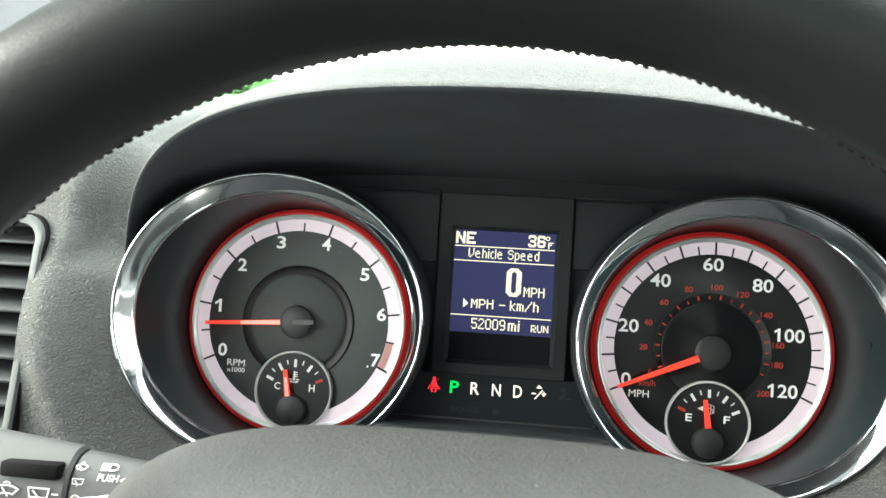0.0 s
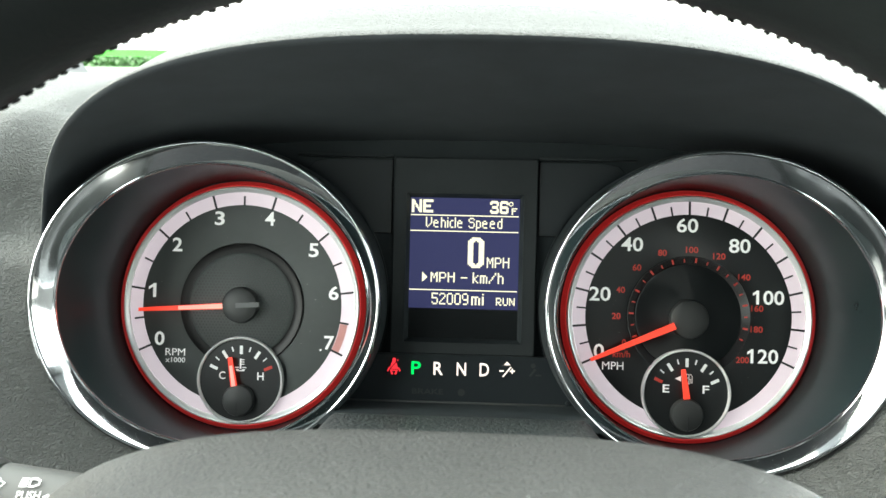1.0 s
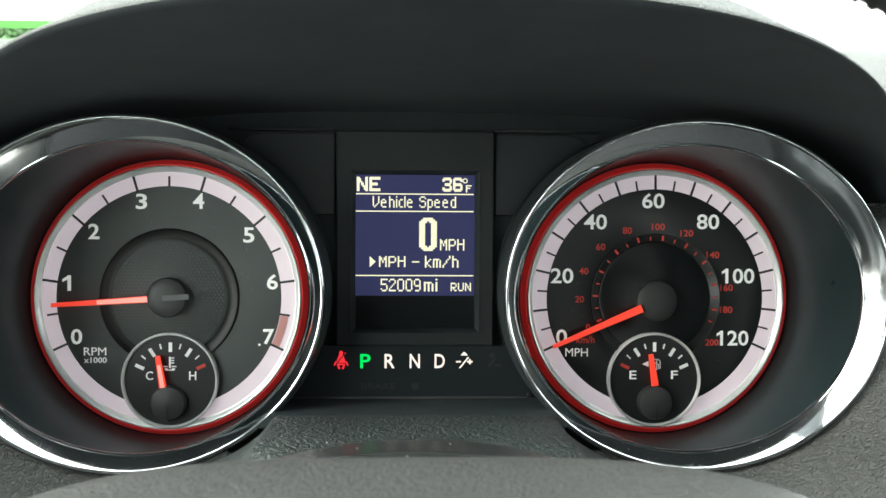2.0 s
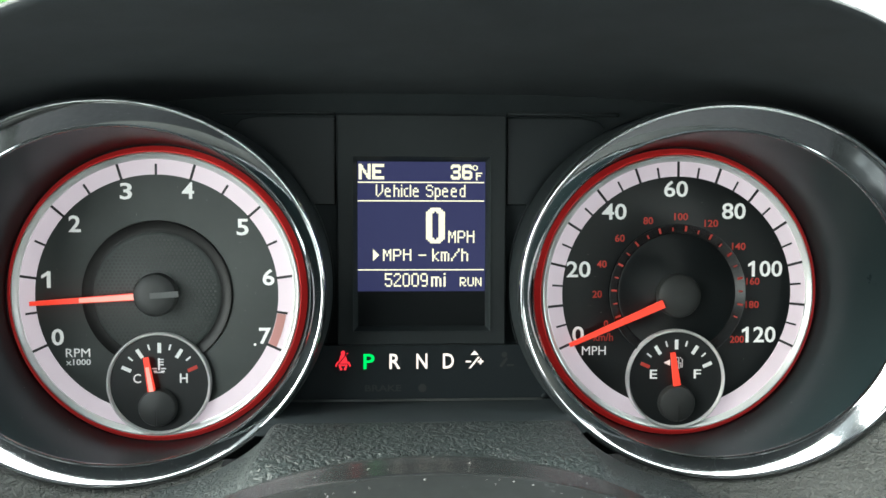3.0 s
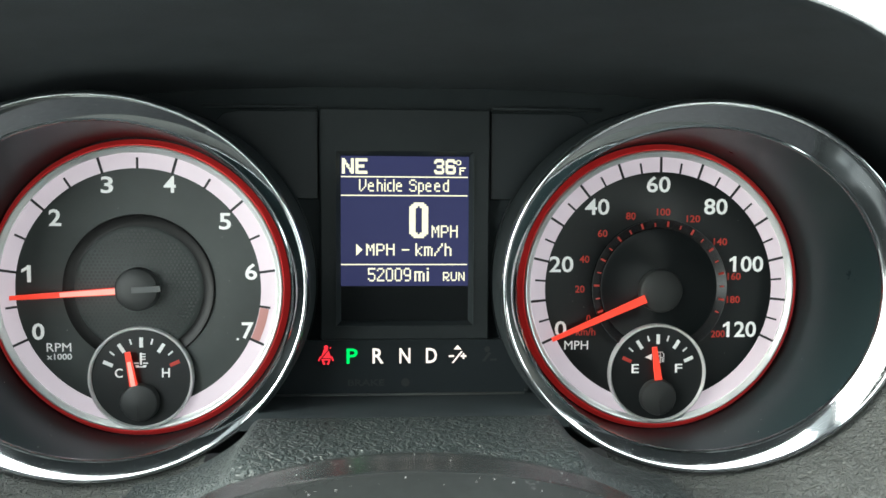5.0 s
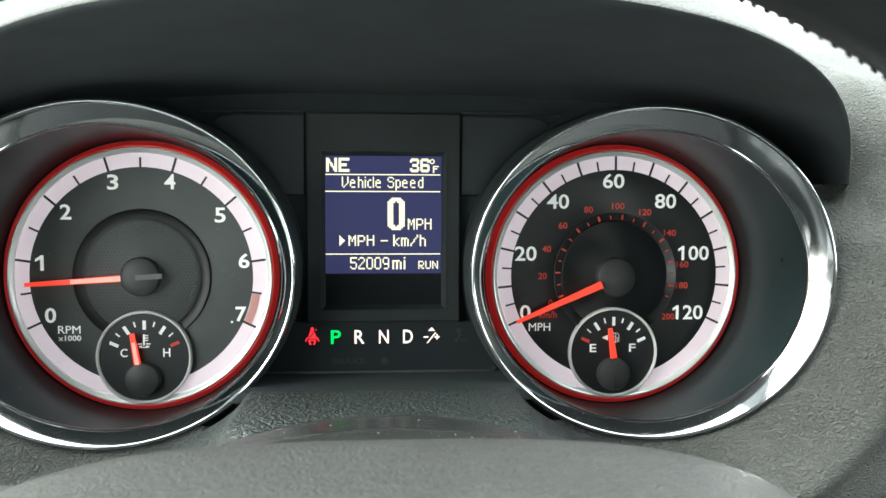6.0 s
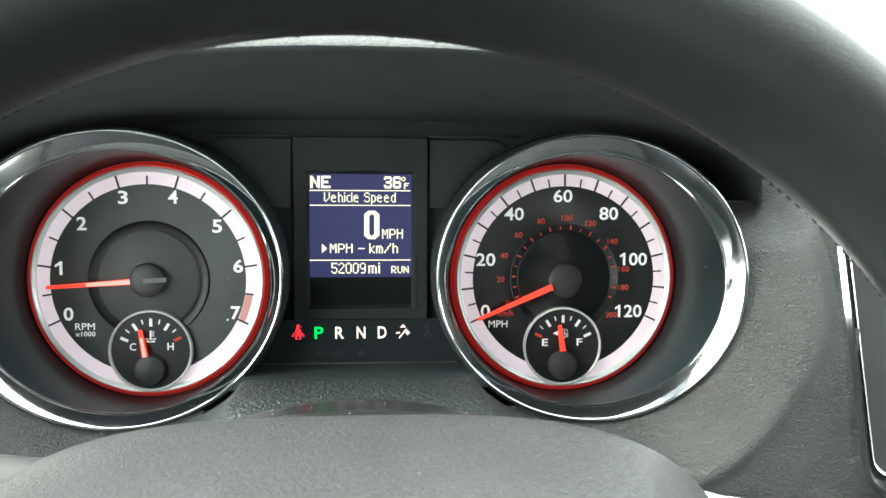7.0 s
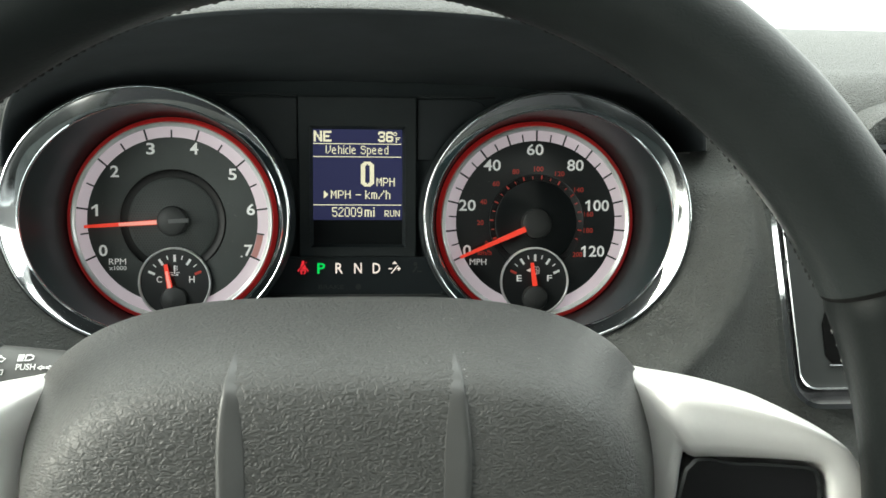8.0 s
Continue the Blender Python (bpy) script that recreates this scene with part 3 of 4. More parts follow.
for body, x0, x1, z0, z1, glyphs in (
        ("NE", -24.0, -14.3, 43.9, 49.8, BOLD), ("36", 11.2, 19.5, 43.9, 49.7, BOLD), ("F", 20.9, 23.4, 43.6, 46.6, THIN),
        ("Vehicle Speed", -17.5, 16.9, 37.2, 41.9, THIN), ("0", 1.7, 9.0, 19.4, 33.1, BOLD), ("MPH", 10.3, 20.4, 19.6, 24.3, THIN),
        ("MPH", -14.8, -3.9, 12.7, 17.2, THIN), ("km/h", 4.1, 18.0, 12.5, 17.4, THIN), ("52009", -14.1, 2.4, 2.7, 7.9, THIN),
        ("mi", 3.7, 9.3, 2.7, 7.9, THIN), ("RUN", 14.8, 23.2, 2.8, 6.3, THIN)):
    part("readout", dots(body, x0, x1, z0, z1, glyphs), M_LCDTEXT, screen, "cream display characters " + body, 0)
part("degree_mark", lathe(20.6, 48.4, [(0.65, YT), (1.05, YT), (1.05, YT + 0.1), (0.65, YT + 0.1), (0.65, YT)], 16), M_LCDTEXT, screen)
part("arrow_mark", plate([(-18.6, 17.2), (-16.2, 14.9), (-18.6, 12.6)], YT, YT + 0.1), M_LCDTEXT, screen)
part("dash_mark", plate([(-1.2, 14.6), (1.8, 14.6), (1.8, 15.1), (-1.2, 15.1)], YT, YT + 0.1), M_LCDTEXT, screen)
for zz in (42.8, 35.7, 9.2):
    part("rule", box(-24.4, 24.1, YT, YT + 0.1, zz - 0.22, zz + 0.22), M_LCDTEXT, screen)


# ---- gauges ----
def gauge_shell(g, s, dial):
    cx = s * 100.0
    part("dial_face", lathe(cx, 0, [(0.01, 0.7), (23.0, 0.7), (27.0, 0.0), (45.3, 0.0), (45.3, 0.4), (52.6, 0.4)], 128), dial, g)
    part("inner_ring", lathe(cx, 0, [(51.1, 0.1), (51.3, -0.9), (51.9, -1.2), (52.4, -1.9), (53.1, -2.2), (53.6, -1.9), (53.8, -1.0)], 128), M_SILVERRING, g, "thin satin silver ring")
    part("red_ring", lathe(cx, 0, [(53.7, -0.6), (53.9, -1.4), (54.3, -1.45), (55.5, 0.3), (56.7, 2.1), (56.8, 3.2)], 128), M_REDRING, g, "red translucent ring with a faint added glow")
    inner = circle(s * 100.8, 1.8, -34.0, 60.9, 58.4, 128, -0.255 * s, -0.062)
    outer = circle(s * 101.8, 2.8, -39.5, 65.8, 64.3, 128, -0.26 * s, -0.07)
    base = circle(cx, 0, 2.4, 56.8, 56.8, 128)

    def mix(a, b, t):
        return [tuple(p[k] + (q[k] - p[k]) * t for k in range(3)) for p, q in zip(a, b)]

    part("cone", loft([base, mix(base, inner, 0.5), inner]), M_CONE, g, "satin black funnel between dial and bezel")

    def grow(ring, d, dy):
        return [(x + d * (x - s * 101.65) / 66, y + dy, z + d * (z - 2.9) / 64) for x, y, z in ring]

    def turn(k):
        """Sloping section, flaring out very slightly to the crest."""
        u = 0.93 * k + 0.07 * (1 - math.cos(k * math.pi / 2))
        v = 0.93 * k + 0.07 * math.sin(k * math.pi / 2)
        return [(p[0] + (q[0] - p[0]) * u, p[1] + (q[1] - p[1]) * v, p[2] + (q[2] - p[2]) * u) for p, q in zip(inner, outer)]

    rings = [grow(inner, -0.8, 1.2), grow(inner, -0.9, 0.2), grow(inner, -0.4, -0.3)] + [turn(k / 10) for k in range(11)]
    rings += [grow(outer, 0.45, -0.05), grow(outer, 0.9, 0.35), grow(outer, 1.2, 1.2), grow(outer, 1.3, 2.6)]
    part("chrome_bezel", loft(rings), M_BEZEL, g, "polished chrome bezel with fine scratches", 50)
    part("collar", loft([grow(outer, 1.35, 1.9), grow(outer, 1.7, 2.1), grow(outer, 2.0, 4.0), grow(outer, 2.2, 12.0), grow(outer, 2.4, 38.0)]), M_MASK, g, "black collar behind the bezel", 50)


def sub_gauge(name, label, cx, cz, capx, capz, needle_tip, needle_root, letters, hot):
    g = thing(name, (cx, 0, cz - 20), label, "gauge", "small gauges")
    part("dish", lathe(cx, cz, [(0.01, -1.5), (18.4, -1.5), (18.6, -2.2)], 72), M_DIAL2, g)
    part("rim", lathe(cx, cz, [(18.3, -1.3), (18.4, -2.3), (18.75, -2.85), (19.2, -2.85), (19.5, -2.4), (19.6, -0.2)], 72), M_SILVERRING, g, "thin silver rim")
    ox, oz = cx + 0.2, cz
    for ang, big in ((156, 1), (139, 0), (123, 1), (106, 0), (90, 1), (74, 0), (57, 1), (41, 0), (24, 1)):
        edge = ang == (24 if hot else 156)
        part("mark", bar(ox, oz, 11.6 if big else 13.2, 15.4, ang, 1.35 if big else 0.6, 1.35 if big else 0.6, -1.75, 0.2), M_RED if edge else M_GREYW, g,
             "red end mark" if edge else "")
    for ch, dx in letters:
        part("letter", ctext(ch, cx + dx, cz + 1.9, 2.9, 3.5, -1.75, 0.01), M_WHITE, g)
    px, pz = capx, capz
    part("needle_cap", lathe(px, pz, [(7.2, -1.4), (7.2, -3.2), (6.6, -4.4), (4.5, -5.2), (0.01, -5.5)], 40), M_CAP, g, "dark round needle cap")
    part("cap_seam", bar(px, pz, 0.5, 7.0, -90, 0.35, 0.3, -5.62, 0.3), M_TICK, g, "dark moulding seam")
    dx, dz = needle_tip[0] - needle_root[0], needle_tip[1] - needle_root[1]
    ln, an = math.hypot(dx, dz), math.degrees(math.atan2(dz, dx))
    n = part("needle", bar(needle_root[0], needle_root[1], 0, ln, an, 2.8, 1.8, -4.2, 1.0), M_NEEDLE, g, "red orange needle")
    if hot:
        part("needle_root", bar(needle_root[0], needle_root[1], 0.0, ln * 0.72, an, 1.7, 1.3, -4.45, 0.3), M_NEEDLE2, n)
    return g


tach = thing("tachometer", (-100, 0, -59), "round tachometer with lilac scale, red ring and chrome bezel", "gauge", "main gauges")
gauge_shell(tach, -1, M_DIAL)
GX = -100.0
A0, STEP = 204.8, 32.82
part("scale_band", arc_band(GX, 0, 45.4, 51.3, -90 + 2, 268, -0.3, 0.3, 140), M_BAND, tach, "lilac white scale band with a faint added glow")
for i in range(8):
    part("tick", bar(GX, 0, 44.9, 51.2, A0 - STEP * i, 0.95, 0.95, -0.55), M_TICK, tach)
    if i < 7:
        part("short_tick", bar(GX, 0, 45.2, 49.4, A0 - STEP * (i + 0.5), 0.85, 0.85, -0.55), M_TICK, tach)
part("red_zone", arc_band(GX, 0, 45.6, 48.9, A0 - STEP * 7 + 0.6, A0 - STEP * 6.52, -0.5, 0.2), M_REDZONE, tach, "faded red zone")
for ch, dx, dz in (("0", -37.3, -16.0), ("1", -40.2, 5.8), ("2", -30.3, 26.8), ("3", -11.2, 39.1), ("4", 11.8, 39.4), ("5", 32.1, 25.6), ("6", 41.7, 6.5), ("7", 40.2, -16.0)):
    part("numeral", ctext(ch, GX + dx, dz, 1.35 if ch == "1" else 4.5, 6.3, -0.25, 0.0 if ch == "1" else 0.018), M_WHITE, tach)
part("numeral_flag", plate([(GX - 42.9, 7.4), (GX - 42.9, 6.2), (GX - 40.4, 7.6), (GX - 40.4, 8.95)], -0.25, -0.1), M_WHITE, tach)
part("dot", lathe(GX + 36.4, -19.3, [(0.01, -0.25), (0.5, -0.25), (0.5, 0)], 10), M_WHITE, tach)
part("caption", text("RPM", GX - 34.4, GX - 25.4, -23.6, -20.4, -0.25, 0.0), M_WHITE, tach)
part("caption", text("x1000", GX - 34.4, GX - 25.2, -26.7, -24.4, -0.25, 0.015), M_GREYW, tach)
part("dial_groove", lathe(GX, 0, [(23.6, -0.1), (24.2, 0.0), (24.9, 0.0), (27.3, -0.5), (27.9, -0.9), (28.2, 0.0)], 96), M_GROOVE, tach, "gloss black ring groove")
part("dial_centre", lathe(GX, 0, [(0.01, -0.7), (22.7, -0.7), (23.8, -0.1)], 96), M_DIAL, tach, "dial centre with fine honeycomb relief")


def honeycomb(cx):
    """Fine raised hexagon grain of the dial centre."""
    vs, fs = [], []
    p = 1.5
    for i in range(-17, 18):
        for j in range(-19, 20):
            x, z = (i + 0.5 * (j % 2)) * p, j * p * 0.866
            if 9.0 < math.hypot(x, z) < 22.2:
                k = len(vs)
                for q in range(6):
                    a = radians(30 + 60 * q)
                    vs.append(((cx + x + 0.52 * math.cos(a)), -0.86, z + 0.52 * math.sin(a)))
                fs.append(list(range(k, k + 6)))
    me = bpy.data.meshes.new("tmp")
    me.from_pydata(vs, [], fs)
    bm = bmesh.new()
    bm.from_mesh(me)
    bpy.data.meshes.remove(me)
    return bm


tagged(part("honeycomb", honeycomb(GX), M_CAP, tach, "fine hexagon grain", 0), kind="stuff")
n1 = part("needle", bar(GX, 0.1, 7.5, 45.7, 183.75, 2.7, 1.6, -4.7, 1.0), M_NEEDLE, tach, "red needle with a paler root")
part("needle_root", bar(GX, 0.1, 7.4, 27.5, 183.75, 2.1, 1.6, -4.95, 0.4), M_NEEDLE2, n1, "pale pink inner half")
part("needle_cap", lathe(GX, 0.2, [(8.1, -0.6), (8.1, -3.6), (7.7, -4.8), (6.6, -5.6), (4.0, -6.1), (0.01, -6.3)], 48), M_CAP, tach, "dark domed needle cap")
part("needle_tail", bar(GX, 0.2, -1.0, 9.6, 3.2, 2.2, 2.2, -6.9, 1.4), M_TAIL, tach, "grey counterweight tail")
sub_gauge("coolant_gauge", "small round coolant temperature gauge, needle near the middle", GX + 0.6, -33.6, GX + 0.3, -42.6,
          (GX - 3.7, -23.4), (GX - 1.6, -36.2), (("C", -8.2), ("H", 9.2)), True)
cg = bpy.data.objects["coolant_gauge"]


def coolant_icon(cx, cz):
    bm = box(cx - 0.35, cx + 0.35, -1.75, -1.55, cz - 1.6, cz + 3.0)
    for k in range(3):
        box(cx + 0.3, cx + 1.7, -1.75, -1.55, cz + 0.3 + k * 1.0, cz + 0.7 + k * 1.0, bm=bm)
    for k in range(2):
        box(cx - 2.6 + 0.5 * k, cx - 0.8, -1.75, -1.55, cz - 1.2 - 1.0 * k, cz - 0.75 - 1.0 * k, bm=bm)
        box(cx + 0.8, cx + 2.6 - 0.5 * k, -1.75, -1.55, cz - 1.2 - 1.0 * k, cz - 0.75 - 1.0 * k, bm=bm)
    box(cx - 1.8, cx + 1.8, -1.75, -1.55, cz - 2.6, cz - 2.2, bm=bm)
    return bm


part("coolant_icon", coolant_icon(GX + 0.6, -27.0), M_GREYW, cg)

speedo = thing("speedometer", (100, 0, -59), "round speedometer with lilac scale, red ring and chrome bezel", "gauge", "main gauges")
gauge_shell(speedo, 1, M_SPEEDO)
GX = 100.0
A0, STEP = 205.1, 19.14
part("scale_band", arc_band(GX, 0, 45.4, 51.3, -90 + 2, 268, -0.3, 0.3, 140), M_BAND, speedo, "lilac white scale band with a faint added glow")
for i in range(13):
    part("tick", bar(GX, 0, 44.9, 51.2, A0 - STEP * i, 0.95, 0.95, -0.55), M_TICK, speedo)
    if i < 12:
        part("short_tick", bar(GX, 0, 45.2, 49.4, A0 - STEP * (i + 0.5), 0.75, 0.75, -0.55), M_TICK, speedo)
for ch, dx, dz, w in (("0", -39.0, -16.1, 4.6), ("20", -39.0, 9.3, 9.4), ("40", -25.2, 31.7, 9.6), ("60", -1.0, 40.6, 9.4), ("80", 22.1, 32.0, 9.4), ("100", 35.8, 9.4, 12.2), ("120", 33.7, -16.6, 12.0)):
    part("numeral", ctext(ch, GX + dx, dz, w, 6.3, -0.25, 0.014), M_WHITE, speedo)
for dx, dz in ((29.7, 9.4), (27.7, -16.6)):
    part("numeral_flag", plate([(GX + dx - 1.5, dz + 1.9), (GX + dx - 1.5, dz + 0.8), (GX + dx + 0.6, dz + 1.9), (GX + dx + 0.6, dz + 3.15)], -0.25, -0.1), M_WHITE, speedo)
for ch, dx, dz, w in (("0", -28.0, -12.0, 1.7), ("20", -31.6, -0.4, 3.7), ("40", -29.9, 11.3, 3.8), ("60", -22.9, 21.4, 3.8), ("80", -11.8, 28.2, 3.8), ("100", 1.2, 29.8, 5.4), ("120", 13.2, 27.2, 5.4),
                      ("140", 24.3, 18.2, 5.4), ("160", 30.2, 4.5, 5.3), ("180", 30.1, -4.7, 5.3), ("200", 24.2, -18.4, 5.6)):
    part("red_numeral", ctext(ch, GX + dx, dz, w, 2.8, -0.25, 0.012), M_RED, speedo)
part("red_caption", ctext("km/h", GX - 29.0, -17.2, 7.6, 3.0, -0.25, 0.006), M_RED, speedo)
part("caption", text("MPH", GX - 37.4, GX - 28.0, -24.2, -20.8, -0.25, 0.0), M_WHITE, speedo)
for i in range(20):
    part("red_tick", bar(GX, 0, 24.2, 25.7 if i % 2 else 26.3, A0 - 4 - i * 11.75, 0.5 if i % 2 else 0.75, 0.5 if i % 2 else 0.75, -1.3), M_RED, speedo)
part("dial_groove", lathe(GX, 0, [(23.2, 0.0), (23.3, 0.55), (23.6, 0.55), (26.6, -1.2), (27.0, -1.2), (27.1, 0.0)], 96), M_GROOVE2, speedo, "gloss black ring")
part("dial_centre", lathe(GX, 0, [(0.01, -0.35), (22.8, -0.35), (23.3, -0.05)], 96), M_SPEEDO, speedo, "smooth black dial centre")
part("needle", bar(GX, -0.95, 7.2, 47.0, 203.45, 3.1, 1.5, -4.9, 1.2), M_NEEDLE, speedo, "red orange needle resting at zero")
part("needle_cap", lathe(GX, -0.9, [(8.6, -0.3), (8.6, -2.4), (8.1, -3.5), (6.8, -4.2), (4.0, -4.7), (0.01, -4.9)], 48), M_CAP, speedo, "dark domed needle cap")
sub_gauge("fuel_gauge", "small round fuel gauge, needle at half", GX - 0.6, -33.6, GX - 0.5, -42.9,
          (GX - 2.5, -22.9), (GX - 0.7, -35.8), (("E", -8.8), ("F", 8.6)), False)
fg = bpy.data.objects["fuel_gauge"]


def fuel_icon(cx, cz):
    """Arrowhead and the outline of a pump with its hose."""
    bm = plate([(cx - 4.8, cz), (cx - 2.2, cz + 1.2), (cx - 2.2, cz - 1.2)], -1.75, -1.55)
    for x0, x1, z0, z1 in ((-1.2, -0.9, -2.0, 2.1), (1.1, 1.4, -2.0, 2.1), (-1.2, 1.4, 1.8, 2.1), (-1.5, 1.7, -2.3, -2.0), (-1.2, 1.4, 0.3, 0.6), (1.4, 2.0, -0.3, 0.0), (1.9, 2.2, -1.8, 0.0), (1.9, 2.8, -1.9, -1.6), (2.5, 2.8, -1.8, 1.2)):
        box(cx + x0, cx + x1, -1.75, -1.55, cz + z0, cz + z1, bm=bm)
    plate([(cx + 2.5, cz + 1.2), (cx + 2.8, cz + 1.2), (cx + 1.9, cz + 2.2), (cx + 1.6, cz + 2.0)], -1.75, -1.55, bm)
    return bm


part("fuel_icon", fuel_icon(GX - 0.7, -27.2), M_GREYW, fg)

# ---- steering column cover ----
column = thing("steering_column", (0, -120, -110), "dusty gloss black steering column cover behind the wheel", "steering column")


def shroud():
    rings = []
    for y, k, dz in ((-55, 0.95, -10), (-84, 0.97, -4.0), (-92, 0.99, -1.6), (-100, 1.0, -0.5), (-111, 1.0, -0.9), (-112, 1.005, -0.5), (-113.5, 1.005, -0.7), (-115, 1.0, -1.5), (-128, 0.99, -4), (-145, 0.97, -11), (-165, 0.94, -24)):
        ring = []
        for i in range(49):
            t = math.pi * (i / 48 * 1.5 - 0.25)
            ring.append((80 * k * math.cos(t), y, -70 + dz + 36 * k * math.sin(t)))
        rings.append(ring)
    return loft(rings, True, None, True, True)


part("cover", shroud(), M_SHROUD, column, "", 50)

# ---- turn signal stalk ----
stalk = thing("stalk", (-130, -112, -75), "dark grey lighting and wiper stalk with pale printed symbols", "stalk")


def along_x(profile, y, z, seg=40, sy=0.8, slope=0.0):
    """A round bar along x: profile of (x, r)."""
    return loft([[(x, y + sy * r * math.cos(2 * math.pi * i / seg), z + slope * x + r * math.sin(2 * math.pi * i / seg)) for i in range(seg)] for x, r in profile], True, None, True, True)


part("arm", along_x([(-144, 14.0), (-143, 15.0), (-110, 14.4), (-70, 12.5), (-40, 12)], -112, -74, slope=-0.09), M_STALK, stalk)
part("knob", along_x([(-250, 10), (-248, 14), (-240, 16), (-176, 16.6), (-145.5, 16.2), (-144.3, 15.0), (-144.3, 12)], -112, -74, slope=-0.09), M_STALK, stalk, "twist knob with a black window")
# No recess is cut; the block's black colour gives the window's darkness.
part("knob_window", box(-168, -146.5, -127, -117, -54.6, -49.0, 1.2), M_VOID, stalk, "black raised block standing in for a recessed window")

# ---- air vent beside the cluster ----
vent = thing("air_vent", (-250, -60, -60), "grey louvred side air vent in the dashboard", "air vent")


def lean_back(bm):
    """Follows the dash as it curves away towards the windscreen."""
    for v in bm.verts:
        if v.co.z > -20:
            v.co.y += 0.0048 * (v.co.z + 20) ** 2
        v.co.y += 1.6 + 0.07 * max(0.0, -203 - v.co.x)
    return bm


def vent_frame():
    rings = []
    for y, d in ((-48, 0.0), (-67.6, 0.0), (-68.6, 0.7), (-68.6, 2.2), (-67.6, 4.2), (-64.5, 5.0), (-30, 5.4)):
        rings.append([(x, y, z) for x, z in rounded(-306 + d, -203.5 - d, -64 + d, 43 - d, 15 - d, 8)])
    return loft(rings)


part("outline", lean_back(loft([[(x, y, z) for x, z in rounded(-306.9, -202.6, -64.9, 43.9, 15.9, 8)] for y in (-40, -66.9)] + [[(x, -66.9, z) for x, z in rounded(-306, -203.5, -64, 43, 15, 8)]])), M_VOID, vent, "thin dark joint round the vent")
part("surround", lean_back(vent_frame()), M_VENT, vent, "grey rounded surround", 45)
part("duct", lean_back(plate(rounded(-301, -208, -59, 38, 10), -31, -28)), M_VOID, vent)
for k in range(9):
    zc = -49 + 10.4 * k
    b = box(-300.6, -208.9, -9, 9, -0.9, 0.9, 0.7)
    b.transform(Matrix.Translation((0, -50, zc)) @ Matrix.Rotation(radians(28), 4, "X"))
    part("slat", lean_back(b), M_SLAT, vent)

# ---- centre stack ----
stack = thing("centre_stack", (320, -60, -95), "dark grey centre stack panel with chrome edge and gear selector gate", "centre stack")


def tilt_stack(bm):
    """The stack leans outward towards its foot."""
    for v in bm.verts:
        v.co.x += 0.16 * (40 - v.co.z) - 12
    return bm


SX0, SX1, SZ0, SZ1 = 211.5, 440, -92, 42
part("chrome_edge", tilt_stack(frame_ring(SX0, SX1, SZ0, SZ1, 16, 2.6, -65.6, -65.9, -40)), M_CHROME, stack, "chrome edge strip", 45)
part("inner_edge", tilt_stack(frame_ring(SX0 + 2.6, SX1 - 2.6, SZ0 + 2.6, SZ1 - 2.6, 13.4, 6.2, -65.4, -58.5, -40)), M_BLACKGLOSS, stack, "gloss black inner bevel", 45)
part("inner_line", tilt_stack(frame_ring(SX0 + 8.6, SX1 - 8.6, SZ0 + 8.6, SZ1 - 8.6, 9, 1.0, -59.5, -59.0, -50)), M_CHROME2, stack, "thin bright inner line", 45)
part("stack_panel", tilt_stack(plate(rounded(SX0 + 8, SX1 - 8, SZ0 + 8, SZ1 - 8, 9), -57.5, -50)), M_STACK, stack)


def gate():
    pts = [(239, -70), (262, -70), (262, -6), (246, -6), (240, -10), (240, -18), (245, -24), (245, -38), (238, -44), (236, -50), (236, -66)]
    return tilt_stack(plate(pts, -58.2, -57.0))


part("selector_gate", gate(), M_VOID, stack, "black gear selector gate")
part("gate_lip", tilt_stack(box(237, 262, -59.2, -57.4, -71.6, -70.2, 0.4)), M_CHROME2, stack)
part("badge", tilt_stack(box(250, 260, -66.4, -65.6, -91, -88.4, 0.3)), M_WHITE, stack, "small pale mark")

stackhood = thing("stack_hood", (330, -30, 55), "rounded grey vinyl hood over the centre stack", "dash hood")


def stack_hood():
    rings = []
    for y, k, dz in ((-40, 0.90, -10), (-52, 0.955, -4), (-57, 0.98, -1.6), (-58, 1.0, 0), (-54, 1.012, 0.8), (-40, 1.02, 2), (0, 1.03, 8), (70, 1.03, 16)):
        ring = []
        for i in range(41):
            t = math.pi * i / 40
            c, w = math.cos(t), math.sin(t)
            ring.append((352 + 100 * k * math.copysign(abs(c) ** 0.6, c), y, 22 + dz + 44 * k * w ** 0.6))
        rings.append(ring)
    return loft(rings, False)


part("hood_skin", stack_hood(), M_DASH, stackhood, "", 60)
part("hood_slot", box(252, 270, 18, 20, 74.0, 75.4, 0.3), M_VOID, stackhood, "thin dark slot")

# ---- steering wheel ----
wheel = thing("steering_wheel", (0, -224, -83.5), "leather steering wheel with vinyl airbag pad and silver spokes", "steering wheel")
WC, WR, WT = (2.0, -227.0, -82.7), 177.2, 17.8
RIM_LEAN = 0.05


def rim_arc(a0, a1, seg, tube, n=32, flat=1.0):
    rings = []
    for i in range(seg + 1):
        a = radians(a0 + (a1 - a0) * i / seg)
        k = tube(i / seg)
        ring = []
        for j in range(n):
            q = 2 * math.pi * j / n
            r = WR + k * math.cos(q)
            ring.append((WC[0] + r * math.cos(a), WC[1] + k * flat * math.sin(q) + RIM_LEAN * r * math.sin(a), WC[2] + r * math.sin(a)))
        rings.append(ring)
    return loft(rings, True, None, True, True)


part("rim_top", rim_arc(26, 154, 120, lambda t: WT), M_RIM, wheel, "black leather top section of the rim", 60)
